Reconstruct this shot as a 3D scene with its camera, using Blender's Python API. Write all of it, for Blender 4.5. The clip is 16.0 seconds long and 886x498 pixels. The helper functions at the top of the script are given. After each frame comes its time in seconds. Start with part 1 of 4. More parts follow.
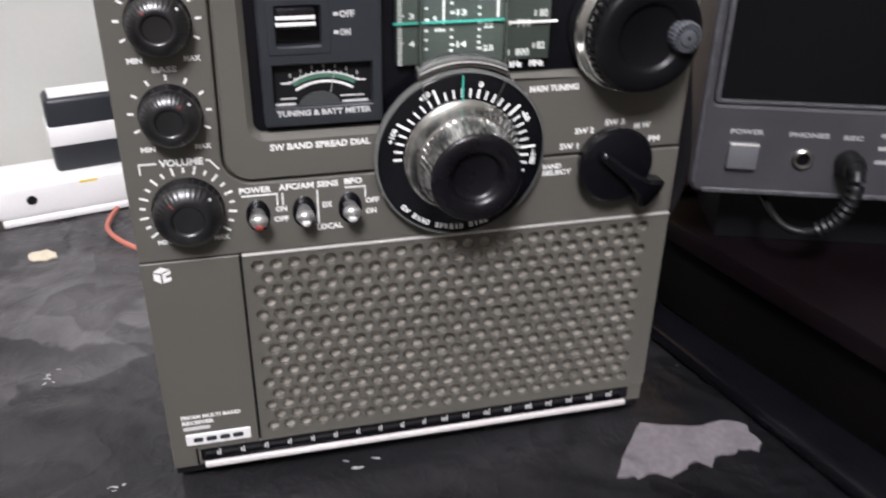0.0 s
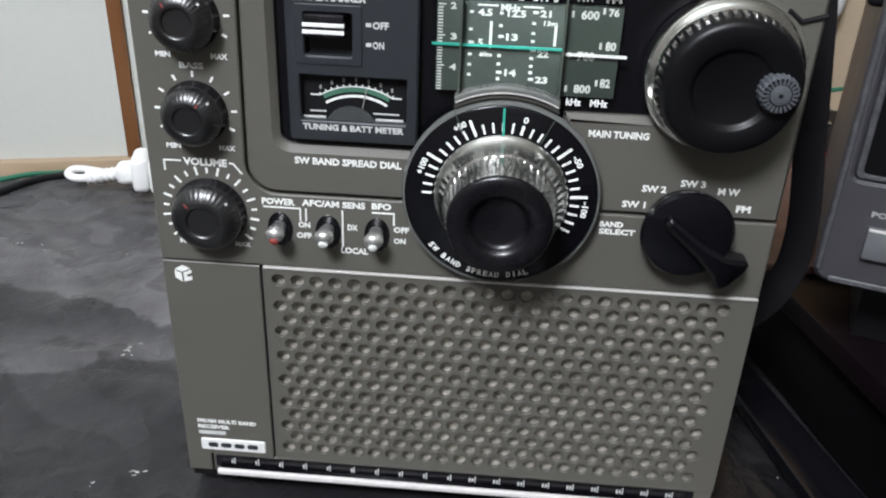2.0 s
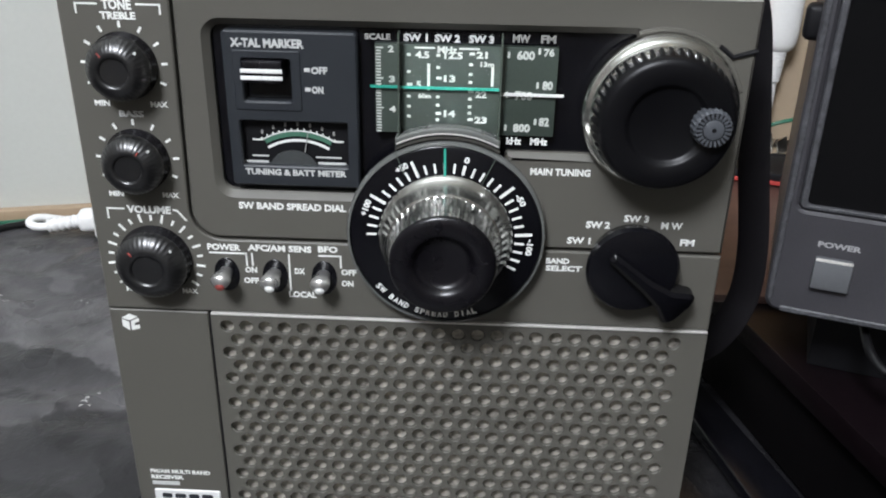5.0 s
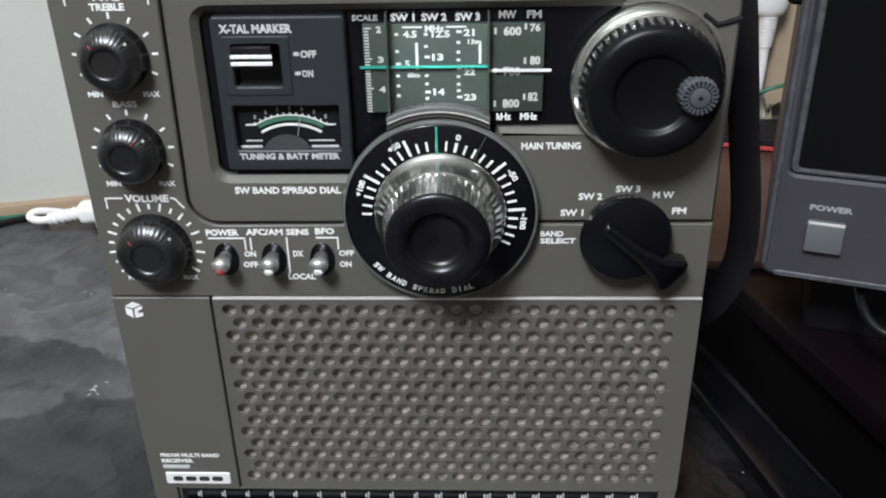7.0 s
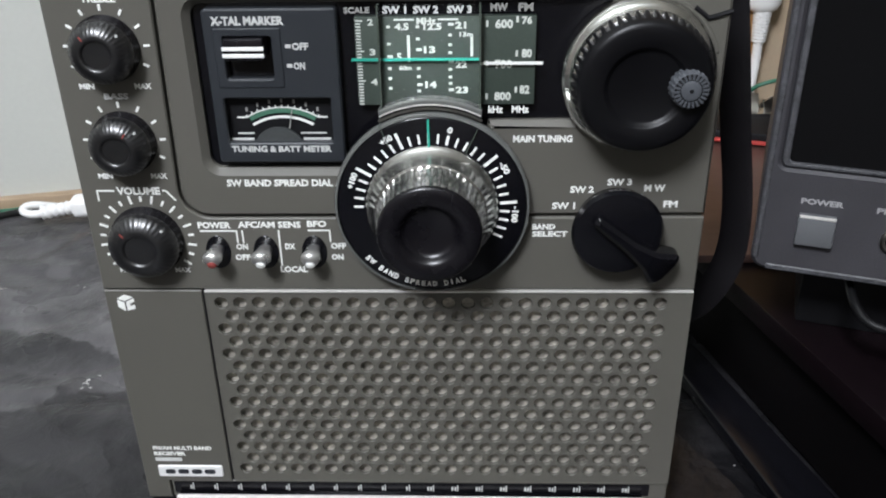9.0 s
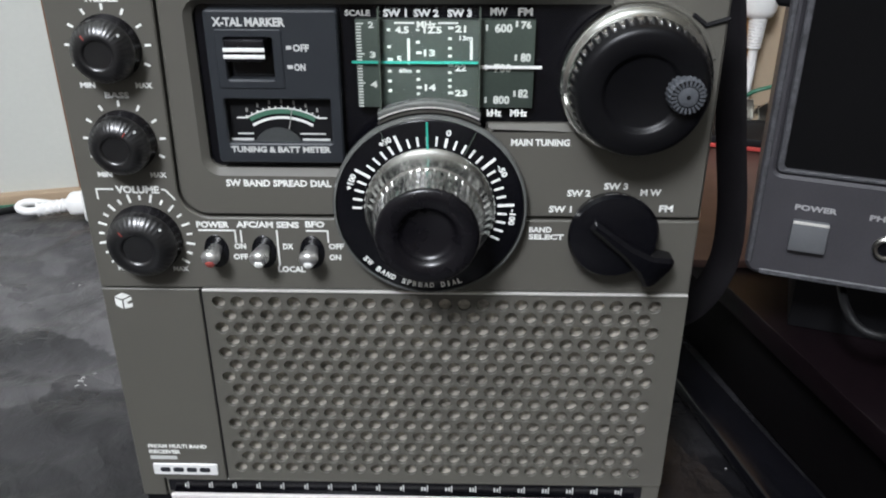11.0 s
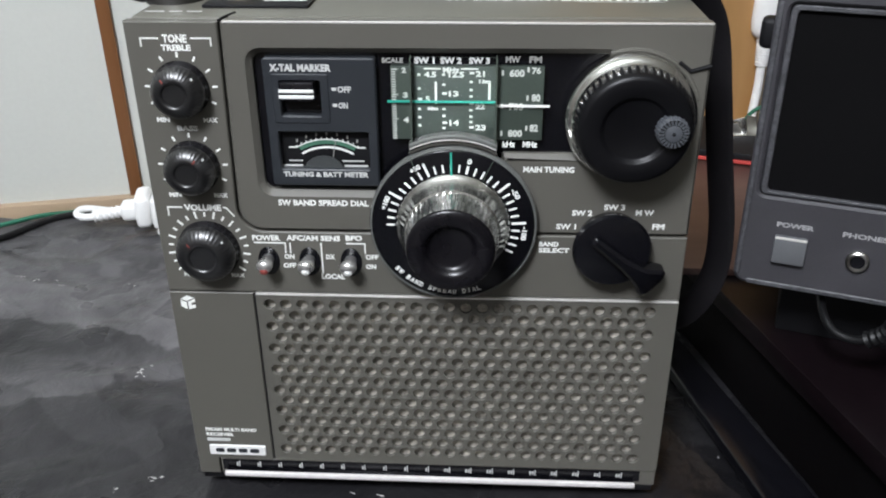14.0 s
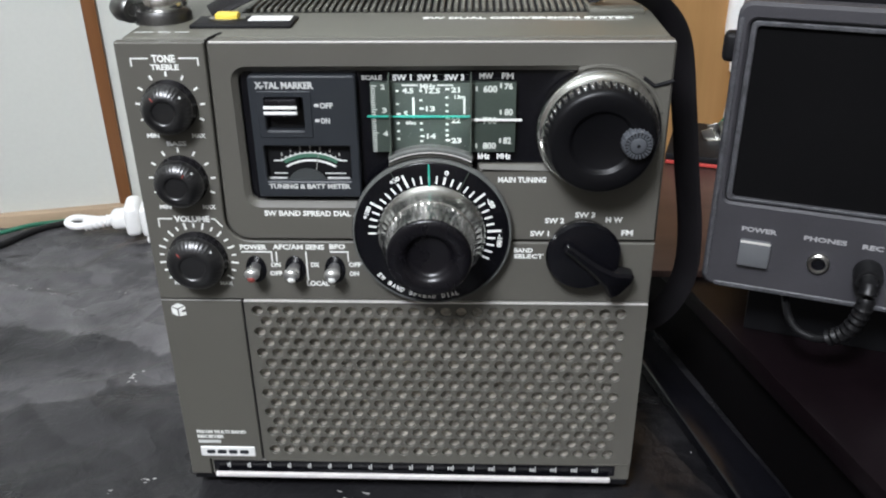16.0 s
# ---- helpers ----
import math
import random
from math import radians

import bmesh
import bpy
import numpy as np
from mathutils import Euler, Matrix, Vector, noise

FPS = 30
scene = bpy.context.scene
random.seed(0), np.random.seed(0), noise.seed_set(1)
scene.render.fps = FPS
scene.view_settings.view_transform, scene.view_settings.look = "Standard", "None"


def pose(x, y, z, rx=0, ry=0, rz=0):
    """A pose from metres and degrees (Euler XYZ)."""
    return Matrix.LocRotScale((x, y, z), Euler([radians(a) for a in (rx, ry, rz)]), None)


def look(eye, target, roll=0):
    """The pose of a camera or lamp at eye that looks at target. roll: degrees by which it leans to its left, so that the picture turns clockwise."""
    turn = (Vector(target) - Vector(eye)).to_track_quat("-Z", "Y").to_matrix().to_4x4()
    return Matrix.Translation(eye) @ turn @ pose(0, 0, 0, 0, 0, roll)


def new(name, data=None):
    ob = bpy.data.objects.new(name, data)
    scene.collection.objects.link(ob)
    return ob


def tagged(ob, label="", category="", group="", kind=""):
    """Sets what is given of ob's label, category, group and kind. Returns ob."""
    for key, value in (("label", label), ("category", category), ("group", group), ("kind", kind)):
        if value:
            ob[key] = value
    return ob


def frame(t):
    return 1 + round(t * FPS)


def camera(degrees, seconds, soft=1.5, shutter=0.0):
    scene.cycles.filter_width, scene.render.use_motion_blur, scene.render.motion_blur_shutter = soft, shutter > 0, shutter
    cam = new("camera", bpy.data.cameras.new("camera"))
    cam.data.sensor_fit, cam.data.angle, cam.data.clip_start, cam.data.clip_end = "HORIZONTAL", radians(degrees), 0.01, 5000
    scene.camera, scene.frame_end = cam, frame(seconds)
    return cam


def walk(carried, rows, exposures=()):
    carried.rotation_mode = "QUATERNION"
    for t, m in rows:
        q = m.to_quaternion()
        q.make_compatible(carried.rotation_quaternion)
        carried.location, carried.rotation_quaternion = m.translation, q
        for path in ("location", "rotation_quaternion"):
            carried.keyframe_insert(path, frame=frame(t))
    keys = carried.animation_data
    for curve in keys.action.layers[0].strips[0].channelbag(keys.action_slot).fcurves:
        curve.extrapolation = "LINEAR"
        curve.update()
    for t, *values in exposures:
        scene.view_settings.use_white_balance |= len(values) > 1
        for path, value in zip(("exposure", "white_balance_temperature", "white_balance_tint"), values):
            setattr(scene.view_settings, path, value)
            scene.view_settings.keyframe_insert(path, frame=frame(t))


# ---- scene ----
# camera: seconds, place in metres, yaw to the left, pitch, roll in degrees
cam = camera(53.99, 16.0, soft=2.0, shutter=0.5)
ROWS = [
    (0.0, 0.0415, -0.3097, 0.2823, -14.36, -28.81, 1.05),
    (0.5, 0.0506, -0.2996, 0.2886, -8.99, -28.28, 2.26),
    (1.0, 0.0664, -0.3038, 0.2958, -2.70, -29.47, 1.89),
    (1.5, 0.1019, -0.3015, 0.2869, 0.38, -30.20, 1.07),
    (2.0, 0.1231, -0.2808, 0.2767, 3.32, -28.23, 2.18),
    (2.5, 0.1283, -0.2736, 0.2723, 4.30, -27.90, 2.50),
    (3.0, 0.1320, -0.2757, 0.2721, 4.54, -26.93, 2.61),
    (3.5, 0.1300, -0.2770, 0.2761, 4.54, -26.31, 2.59),
    (4.0, 0.1340, -0.2789, 0.2789, 4.00, -25.86, 1.84),
    (4.5, 0.1355, -0.2786, 0.2779, 2.57, -25.68, 1.85),
    (7.0, 0.1384, -0.2828, 0.2792, 2.31, -27.17, -1.13),
    (7.5, 0.1387, -0.2832, 0.2783, 2.29, -27.33, -0.92),
    (8.0, 0.1384, -0.2840, 0.2781, 2.38, -27.37, -0.89),
    (8.5, 0.1392, -0.2848, 0.2785, 2.16, -27.46, -0.74),
    (9.0, 0.1397, -0.2836, 0.2784, 1.98, -27.45, -0.92),
    (11.5, 0.1382, -0.2874, 0.2805, 1.58, -27.34, 0.21),
    (12.0, 0.1389, -0.2997, 0.2902, 2.48, -27.38, -0.21),
    (12.5, 0.1400, -0.3091, 0.2961, 2.49, -27.18, -0.33),
    (13.0, 0.1394, -0.3157, 0.3002, 3.09, -27.26, -0.46),
    (13.5, 0.1397, -0.3191, 0.3024, 3.14, -27.22, -0.46),
    (14.0, 0.1407, -0.3270, 0.3069, 3.29, -27.43, -0.49),
    (14.5, 0.1417, -0.3333, 0.3110, 3.54, -27.55, -0.63),
    (15.0, 0.1432, -0.3423, 0.3162, 3.96, -27.97, -0.88),
    (15.5, 0.1463, -0.3425, 0.3195, 3.24, -27.20, -1.14),
    (16.0, 0.1458, -0.3410, 0.3169, 2.49, -27.33, -0.74),
]


def aim(x, y, z, yaw, pitch, roll):
    cy, sy, cp, sp = math.cos(radians(yaw)), math.sin(radians(yaw)), math.cos(radians(pitch)), math.sin(radians(pitch))
    return look((x, y, z), (x - sy * cp, y + cy * cp, z + sp), roll)


walk(cam, [(t, aim(*r)) for t, *r in ROWS], ((0.0, 0.08, 6800, 19), (0.5, 0.25, 6500, 15), (1.0, 0.62, 6600, 13), (1.5, 0.2, 6500, 12), (2.2, 0.0, 6500, 11), (4.5, -0.1, 6500, 11), (12.0, -0.1, 6500, 11), (13.5, 0.0, 6500, 11), (16.0, 0.0, 6500, 11)))

# ---- world and light ----
world = bpy.data.worlds.new("world")
scene.world = world
world.use_nodes = True
world.node_tree.nodes["Background"].inputs[0].default_value = (0.9, 0.95, 1.0, 1)
world.node_tree.nodes["Background"].inputs[1].default_value = 0.02
ceiling_light = bpy.data.lights.new("ceiling_light", "POINT")
ceiling_light.shadow_soft_size, ceiling_light.energy = 0.20, 141.0
ceiling_light.color = (0.96, 1.0, 1.10)
lamp_ob = new("ceiling_light", ceiling_light)
lamp_ob.location = (-0.27, -1.10, 1.44)

MM = 0.001


# ---- materials ----
def mat(name, col, rough=0.5, metal=0.0, vary=0.12, grain=900.0, blotch=25.0, bump=0.0, coat=0.0, rvary=0.08, transmission=0.0, emit=0.0, ior=1.5, spec=0.5):
    m = bpy.data.materials.new(name)
    m.use_nodes = True
    nt = m.node_tree
    n, l = nt.nodes, nt.links
    p = n["Principled BSDF"]
    tc = n.new("ShaderNodeTexCoord")
    fine, wide = n.new("ShaderNodeTexNoise"), n.new("ShaderNodeTexNoise")
    fine.inputs["Scale"].default_value, wide.inputs["Scale"].default_value = grain, blotch
    fine.inputs["Detail"].default_value = wide.inputs["Detail"].default_value = 3
    for t in (fine, wide):
        l.new(tc.outputs["Object"], t.inputs["Vector"])
    add = n.new("ShaderNodeMath")
    add.operation = "ADD"
    l.new(fine.outputs["Fac"], add.inputs[0])
    l.new(wide.outputs["Fac"], add.inputs[1])
    ramp = n.new("ShaderNodeMapRange")
    ramp.inputs["From Min"].default_value, ramp.inputs["From Max"].default_value = 0.6, 1.4
    l.new(add.outputs[0], ramp.inputs["Value"])
    mix = n.new("ShaderNodeMix")
    mix.data_type = "RGBA"
    mix.inputs["A"].default_value = (*[c * (1 - vary) for c in col], 1)
    mix.inputs["B"].default_value = (*[min(1, c * (1 + vary)) for c in col], 1)
    l.new(ramp.outputs[0], mix.inputs["Factor"])
    l.new(mix.outputs["Result"], p.inputs["Base Color"])
    rr = n.new("ShaderNodeMapRange")
    rr.inputs["To Min"].default_value, rr.inputs["To Max"].default_value = max(0, rough - rvary), min(1, rough + rvary)
    l.new(wide.outputs["Fac"], rr.inputs["Value"])
    l.new(rr.outputs[0], p.inputs["Roughness"])
    p.inputs["Metallic"].default_value = metal
    p.inputs["Specular IOR Level"].default_value = spec
    p.inputs["Coat Weight"].default_value = coat
    p.inputs["Transmission Weight"].default_value = transmission
    p.inputs["IOR"].default_value = ior
    if emit:
        p.inputs["Emission Color"].default_value = (*col, 1)
        p.inputs["Emission Strength"].default_value = emit
    if bump:
        b = n.new("ShaderNodeBump")
        b.inputs["Strength"].default_value, b.inputs["Distance"].default_value = bump, 0.0004
        l.new(fine.outputs["Fac"], b.inputs["Height"])
        l.new(b.outputs[0], p.inputs["Normal"])
    return m


def wood(name, dark, light, scale=18.0, stretch=(1, 1, 0.06), rough=0.45):
    m = mat(name, light, rough, bump=0.1)
    n, l = m.node_tree.nodes, m.node_tree.links
    tc, mp, w = n.new("ShaderNodeTexCoord"), n.new("ShaderNodeMapping"), n.new("ShaderNodeTexNoise")
    mp.inputs["Scale"].default_value = stretch
    w.inputs["Scale"].default_value, w.inputs["Detail"].default_value, w.inputs["Distortion"].default_value = scale, 6, 0.6
    l.new(tc.outputs["Object"], mp.inputs["Vector"])
    l.new(mp.outputs[0], w.inputs["Vector"])
    r = n.new("ShaderNodeValToRGB")
    r.color_ramp.elements[0].position, r.color_ramp.elements[1].position = 0.35, 0.68
    r.color_ramp.elements[0].color, r.color_ramp.elements[1].color = (*dark, 1), (*light, 1)
    l.new(w.outputs["Fac"], r.inputs[0])
    l.new(r.outputs[0], n["Principled BSDF"].inputs["Base Color"])
    return m


OLIVE = mat("olive_grey_painted_plastic", (0.101, 0.097, 0.083), 0.44, 0.0, 0.06, 2600, 22, 0.05, rvary=0.05, spec=0.36)
KNURL = mat("black_knurled_plastic", (0.004, 0.004, 0.0048), 0.36, 0.0, 0.2, 2500, 80, 0.05, spec=0.22)
SHEEN = mat("satin_black_knob", (0.006, 0.006, 0.0065), 0.33, 0.0, 0.3, 900, 140, 0.1, spec=1.0, rvary=0.1)
OLIVE_TOP = mat("olive_grey_case_plastic", (0.111, 0.109, 0.089), 0.42, 0.0, 0.07, 2200, 30, 0.08)
# pale colour that stands in for highlights along edges
EDGE = mat("pale_edge_highlight", (0.72, 0.70, 0.66), 0.3, 0.35, 0.06)
GAUZE = mat("metal_gauze", (0.46, 0.43, 0.37), 0.4, 0.15, 0.8, 520, 140, 0.9)
BLACK = mat("black_gloss_plastic", (0.004, 0.004, 0.0055), 0.2, 0.0, 0.25, 1500, 60, 0.02, spec=0.35)
KNOB = mat("black_knob_plastic", (0.005, 0.0045, 0.006), 0.27, 0.0, 0.2, 2500, 80, 0.05, spec=0.4)
MATT = mat("matt_black_plastic", (0.005, 0.005, 0.006), 0.6, 0.0, 0.25, 2000, 60, 0.1, spec=0.25)
NAVY = mat("blue_black_plastic", (0.021, 0.0245, 0.029), 0.45, 0.0, 0.12, 2200, 60, 0.05)
BRUSHED = mat("soft_polished_chrome", (0.68, 0.68, 0.65), 0.25, 1.0, 0.06, 800, 90, rvary=0.04)
RIBMETAL = mat("dull_ribbed_metal", (0.56, 0.56, 0.54), 0.26, 1.0, 0.06, 800, 90, rvary=0.03)
CHROME = mat("chrome", (0.80, 0.80, 0.77), 0.19, 1.0, 0.05, 800, 90, rvary=0.03)
DARKSTEEL = mat("dark_steel", (0.16, 0.16, 0.155), 0.36, 1.0, 0.2, 1500, 120)
LEVER = mat("bright_satin_metal", (0.62, 0.62, 0.60), 0.28, 0.85, 0.08, 1500, 120)
STEEL = mat("satin_steel", (0.40, 0.39, 0.36), 0.34, 1.0, 0.12, 1800, 120)
PRINT = mat("white_print", (0.84, 0.85, 0.81), 0.55, 0.0, 0.08, 1500, 200)
SCALEPRINT = mat("pale_scale_print", (0.62, 0.65, 0.60), 0.5)
MIDPRINT = mat("dulled_white_print", (0.58, 0.59, 0.57), 0.55, 0.0, 0.15, 1500, 200)
DIMPRINT = mat("grey_print", (0.30, 0.30, 0.28), 0.55, 0.0, 0.2, 1500, 200)
GREEN = mat("green_line", (0.03, 0.36, 0.26), 0.4, 0.0, 0.05)
PLATE = mat("grey_green_scale_film", (0.052, 0.068, 0.056), 0.35, 0.0, 0.10, 900, 60)
WHITEBAR = mat("white_plastic_edge", (0.68, 0.65, 0.63), 0.4, 0.0, 0.08, 900, 40)
GLASS = mat("clear_acrylic", (1, 1, 1), 0.03, 0.0, 0.0, transmission=1.0, rvary=0.02, ior=1.12)
PALEACRYL = mat("pale_acrylic_edge", (0.07, 0.085, 0.07), 0.2)
LENS = mat("smoky_acrylic_edge", (0.12, 0.125, 0.118), 0.12, 0.0, 0.1, coat=0.3)
GREYKNOB = mat("grey_rubber_knob", (0.07, 0.076, 0.085), 0.6, 0.0, 0.15, 1500, 100, 0.1)
GREYHUB = mat("dark_grey_hub", (0.05, 0.055, 0.055), 0.5)
RED = mat("red_mark", (0.5, 0.06, 0.05), 0.45, 0.0, 0.1)
REDDIM = mat("faded_red_mark", (0.30, 0.06, 0.05), 0.5)
YELLOW = mat("yellow_button", (0.80, 0.60, 0.08), 0.45, 0.0, 0.06, 900, 60)
WALLPAINT = mat("off_white_panel", (0.53, 0.545, 0.50), 0.55, 0.0, 0.03, 300, 4, 0.04)
POSTWOOD = wood("brown_wood_strip", (0.13, 0.052, 0.018), (0.235, 0.098, 0.034), 60)
TANWOOD = wood("tan_wood_moulding", (0.30, 0.22, 0.14), (0.44, 0.33, 0.22), 40, (0.06, 1, 1))
ORANGE = wood("orange_wood_board", (0.40, 0.21, 0.07), (0.58, 0.33, 0.13), 22, (1, 1, 0.05), 0.5)
# near-black colour holds the shadow that lies over the red-brown stand top
LACQUER = mat("shaded_brown_lacquer", (0.0045, 0.0026, 0.0034), 0.34, 0.0, 0.45, 260, 18, 0.12, spec=0.2)
REDWOOD = wood("red_brown_wood", (0.062, 0.032, 0.026), (0.105, 0.056, 0.045), 30, (0.08, 1, 1), 0.42)
TABLEWOOD = wood("table_board", (0.10, 0.06, 0.035), (0.18, 0.11, 0.06), 30, (0.1, 1, 1))
DARKBOX = mat("charcoal_enclosure", (0.043, 0.042, 0.047), 0.5, 0.0, 0.15, 1900, 40, 0.35)
BEZEL = mat("charcoal_textured_bezel", (0.06, 0.061, 0.066), 0.5, 0.0, 0.6, 620, 160, 0.9)
CLOTH = mat("black_grille_cloth", (0.0024, 0.0023, 0.0026), 0.75, 0.0, 0.5, 1400, 14, 0.2, spec=0.1)
BUTTON = mat("grey_button", (0.115, 0.12, 0.125), 0.42, 0.0, 0.06, 1200, 60, 0.05)
WHITE = mat("white_plastic", (0.82, 0.82, 0.80), 0.4, 0.0, 0.04, 600, 30)
STRAP = mat("black_leatherette", (0.006, 0.0054, 0.0064), 0.55, 0.0, 0.4, 1300, 60, 0.4, spec=0.22)
CABLE = mat("black_cable", (0.006, 0.006, 0.0065), 0.4, 0.0, 0.2, spec=0.35)
GREENCABLE = mat("green_cable", (0.02, 0.13, 0.075), 0.4, 0.0, 0.15)
PINK = mat("salmon_wire", (0.55, 0.17, 0.12), 0.45, 0.0, 0.1)
CREAM = mat("cream_scrap", (0.62, 0.55, 0.42), 0.7, 0.0, 0.2, 500, 120, 0.3)
PLASTER = mat("dark_unseen_plaster", (0.16, 0.15, 0.135), 0.8, 0.0, 0.05, 60, 3, 0.1)
FLOORWOOD = wood("floor_boards", (0.14, 0.085, 0.05), (0.24, 0.15, 0.09), 12, (0.08, 1, 1))


# ---- mesh helpers, all in millimetres ----
def part(name, bm, material, parent=None, label="", smooth=40, cull=True):
    bm.transform(Matrix.Scale(MM, 4))
    if parent:
        root = parent
        while root.parent:
            root = root.parent
        bm.transform(root.matrix_world.inverted())
    if cull:
        bmesh.ops.recalc_face_normals(bm, faces=bm.faces[:])
    me = bpy.data.meshes.new(name)
    bm.to_mesh(me)
    bm.free()
    for f in me.polygons:
        f.use_smooth = True
    me.set_sharp_from_angle(angle=radians(smooth))
    me.materials.append(material)
    ob = new(name, me)
    if parent:
        ob.parent = parent
    if label:
        ob["label"] = label
    return ob


def thing(name, x, y, z, label, category, group="", kind="", rz=0):
    e = new(name)
    e.empty_display_size = 0.02
    e.matrix_world = pose(x * MM, y * MM, z * MM, 0, 0, rz)
    bpy.context.view_layer.update()
    return tagged(e, label, category, group, kind)


def box(x0, x1, y0, y1, z0, z1, bev=0.0, bm=None, seg=2):
    own = bmesh.new()
    bmesh.ops.create_cube(own, size=1)
    own.transform(Matrix.Translation(((x0 + x1) / 2, (y0 + y1) / 2, (z0 + z1) / 2)) @ Matrix.Diagonal((x1 - x0, y1 - y0, z1 - z0, 1)))
    if bev:
        bmesh.ops.bevel(own, geom=own.edges[:], offset=bev, segments=seg, profile=0.5, affect="EDGES")
    if bm is None:
        return own
    merge(bm, own)
    return bm


def merge(bm, other):
    me = bpy.data.meshes.new("tmp")
    other.to_mesh(me)
    other.free()
    bm.from_mesh(me)
    bpy.data.meshes.remove(me)


def rounded(pts, radii, seg=6):
    """A closed outline with rounded corners."""
    out, n = [], len(pts)
    for i, p in enumerate(pts):
        p, a, b, r = Vector(p), Vector(pts[i - 1]), Vector(pts[(i + 1) % n]), radii[i]
        if r <= 0:
            out.append(tuple(p))
            continue
        u, v = (a - p).normalized(), (b - p).normalized()
        half = u.angle(v) / 2
        d = r / math.tan(half)
        c = p + (u + v).normalized() * (r / math.sin(half))
        s, e = p + u * d - c, p + v * d - c
        a0 = math.atan2(s.y, s.x)
        da = math.atan2(e.y, e.x) - a0
        da = (da + math.pi) % (2 * math.pi) - math.pi
        out += [(c.x + r * math.cos(a0 + da * k / seg), c.y + r * math.sin(a0 + da * k / seg)) for k in range(seg + 1)]
    return out


def rrect(x0, x1, z0, z1, r, seg=5):
    return rounded([(x0, z0), (x1, z0), (x1, z1), (x0, z1)], [r] * 4, seg)


def circle(cx, cz, r, n=48, a0=0.0, a1=360.0):
    k = n if a1 - a0 >= 360 else n + 1
    return [(cx + r * math.cos(radians(a0 + (a1 - a0) * i / n)), cz + r * math.sin(radians(a0 + (a1 - a0) * i / n))) for i in range(k)]


def inset(pts, d):
    """Outline moved inwards by d (counter-clockwise outlines)."""
    n, out = len(pts), []
    area = sum(pts[i - 1][0] * pts[i][1] - pts[i][0] * pts[i - 1][1] for i in range(n))
    s = 1 if area > 0 else -1
    for i in range(n):
        p, a, b = Vector(pts[i]), Vector(pts[i - 1]), Vector(pts[(i + 1) % n])
        u, v = (p - a).normalized(), (b - p).normalized()
        nu, nv = Vector((-u.y, u.x)) * s, Vector((-v.y, v.x)) * s
        m = nu + nv
        m = m / max(0.3, m.dot(nu)) if m.length > 1e-6 else nu
        out.append(tuple(p + m * d))
    return out


def slab(outer, y0, y1, holes=(), ch=0.6, hch=0.6, bm=None):
    """A plate with a chamfered front at y0 and its back at y1, seen along +y."""
    bm = bm or bmesh.new()
    front = []
    for pts, c, sign in [(outer, ch, 1)] + [(h, hch, -1) for h in holes]:
        loops = []
        for ring, y in ((inset(pts, c * sign) if c else pts, y0), (pts, y0 + c), (pts, y1)):
            loops.append([bm.verts.new((x, y, z)) for x, z in ring])
        for a, b in zip(loops[:-1], loops[1:]):
            for i in range(len(a)):
                if c or a is not loops[0]:
                    bm.faces.new((a[i - 1], a[i], b[i], b[i - 1]))
        front += [loops[0]]
    edges = []
    for lp in front:
        for i in range(len(lp)):
            e = bm.edges.get((lp[i - 1], lp[i])) or bm.edges.new((lp[i - 1], lp[i]))
            edges.append(e)
    bmesh.ops.triangle_fill(bm, edges=edges, use_beauty=True, use_dissolve=False)
    return bm


def flat(pts, y, bm=None, thick=0.25):
    """A thin printed shape: outline raised a little from the surface at y."""
    bm = bm or bmesh.new()
    a = [bm.verts.new((x, y - thick, z)) for x, z in pts]
    b = [bm.verts.new((x, y, z)) for x, z in pts]
    bm.faces.new(a)
    for i in range(len(a)):
        bm.faces.new((a[i - 1], a[i], b[i], b[i - 1]))
    return bm


def bar(x0, z0, x1, z1, w, y, bm=None, thick=0.25):
    d = Vector((x1 - x0, z1 - z0))
    s = Vector((-d.y, d.x)).normalized() * w / 2
    return flat([(x0 - s.x, z0 - s.y), (x1 - s.x, z1 - s.y), (x1 + s.x, z1 + s.y), (x0 + s.x, z0 + s.y)], y, bm, thick)


def lathe(profile, cx, cz, seg=48, ribs=0, depth=0.0, between=(), bm=None):
    """Turned about an axis along y. profile: (radius, y) from the base to the front."""
    bm = bm or bmesh.new()
    rings = []
    for k, (r, y) in enumerate(profile):
        if r <= 0.001:
            rings.append([bm.verts.new((cx, y, cz))])
            continue
        ring = []
        for i in range(seg):
            a = 2 * math.pi * i / seg
            rr = r - (depth if ribs and k in between and (i * ribs * 2 // seg) % 2 else 0)
            ring.append(bm.verts.new((cx + rr * math.cos(a), y, cz + rr * math.sin(a))))
        rings.append(ring)
    for a, b in zip(rings[:-1], rings[1:]):
        for i in range(seg):
            if len(a) == 1 and len(b) > 1:
                bm.faces.new((a[0], b[i], b[i - 1]))
            elif len(b) == 1 and len(a) > 1:
                bm.faces.new((a[i - 1], a[i], b[0]))
            elif len(a) > 1:
                bm.faces.new((a[i - 1], a[i], b[i], b[i - 1]))
    return bm


def spline(pts, per=8):
    pts = [Vector(p) for p in pts]
    ext = [pts[0] * 2 - pts[1]] + pts + [pts[-1] * 2 - pts[-2]]
    out = []
    for i in range(1, len(ext) - 2):
        p0, p1, p2, p3 = ext[i - 1 : i + 3]
        for k in range(per):
            t = k / per
            out.append(0.5 * (2 * p1 + (p2 - p0) * t + (2 * p0 - 5 * p1 + 4 * p2 - p3) * t * t + (3 * p1 - p0 - 3 * p2 + p3) * t**3))
    return out + [pts[-1]]


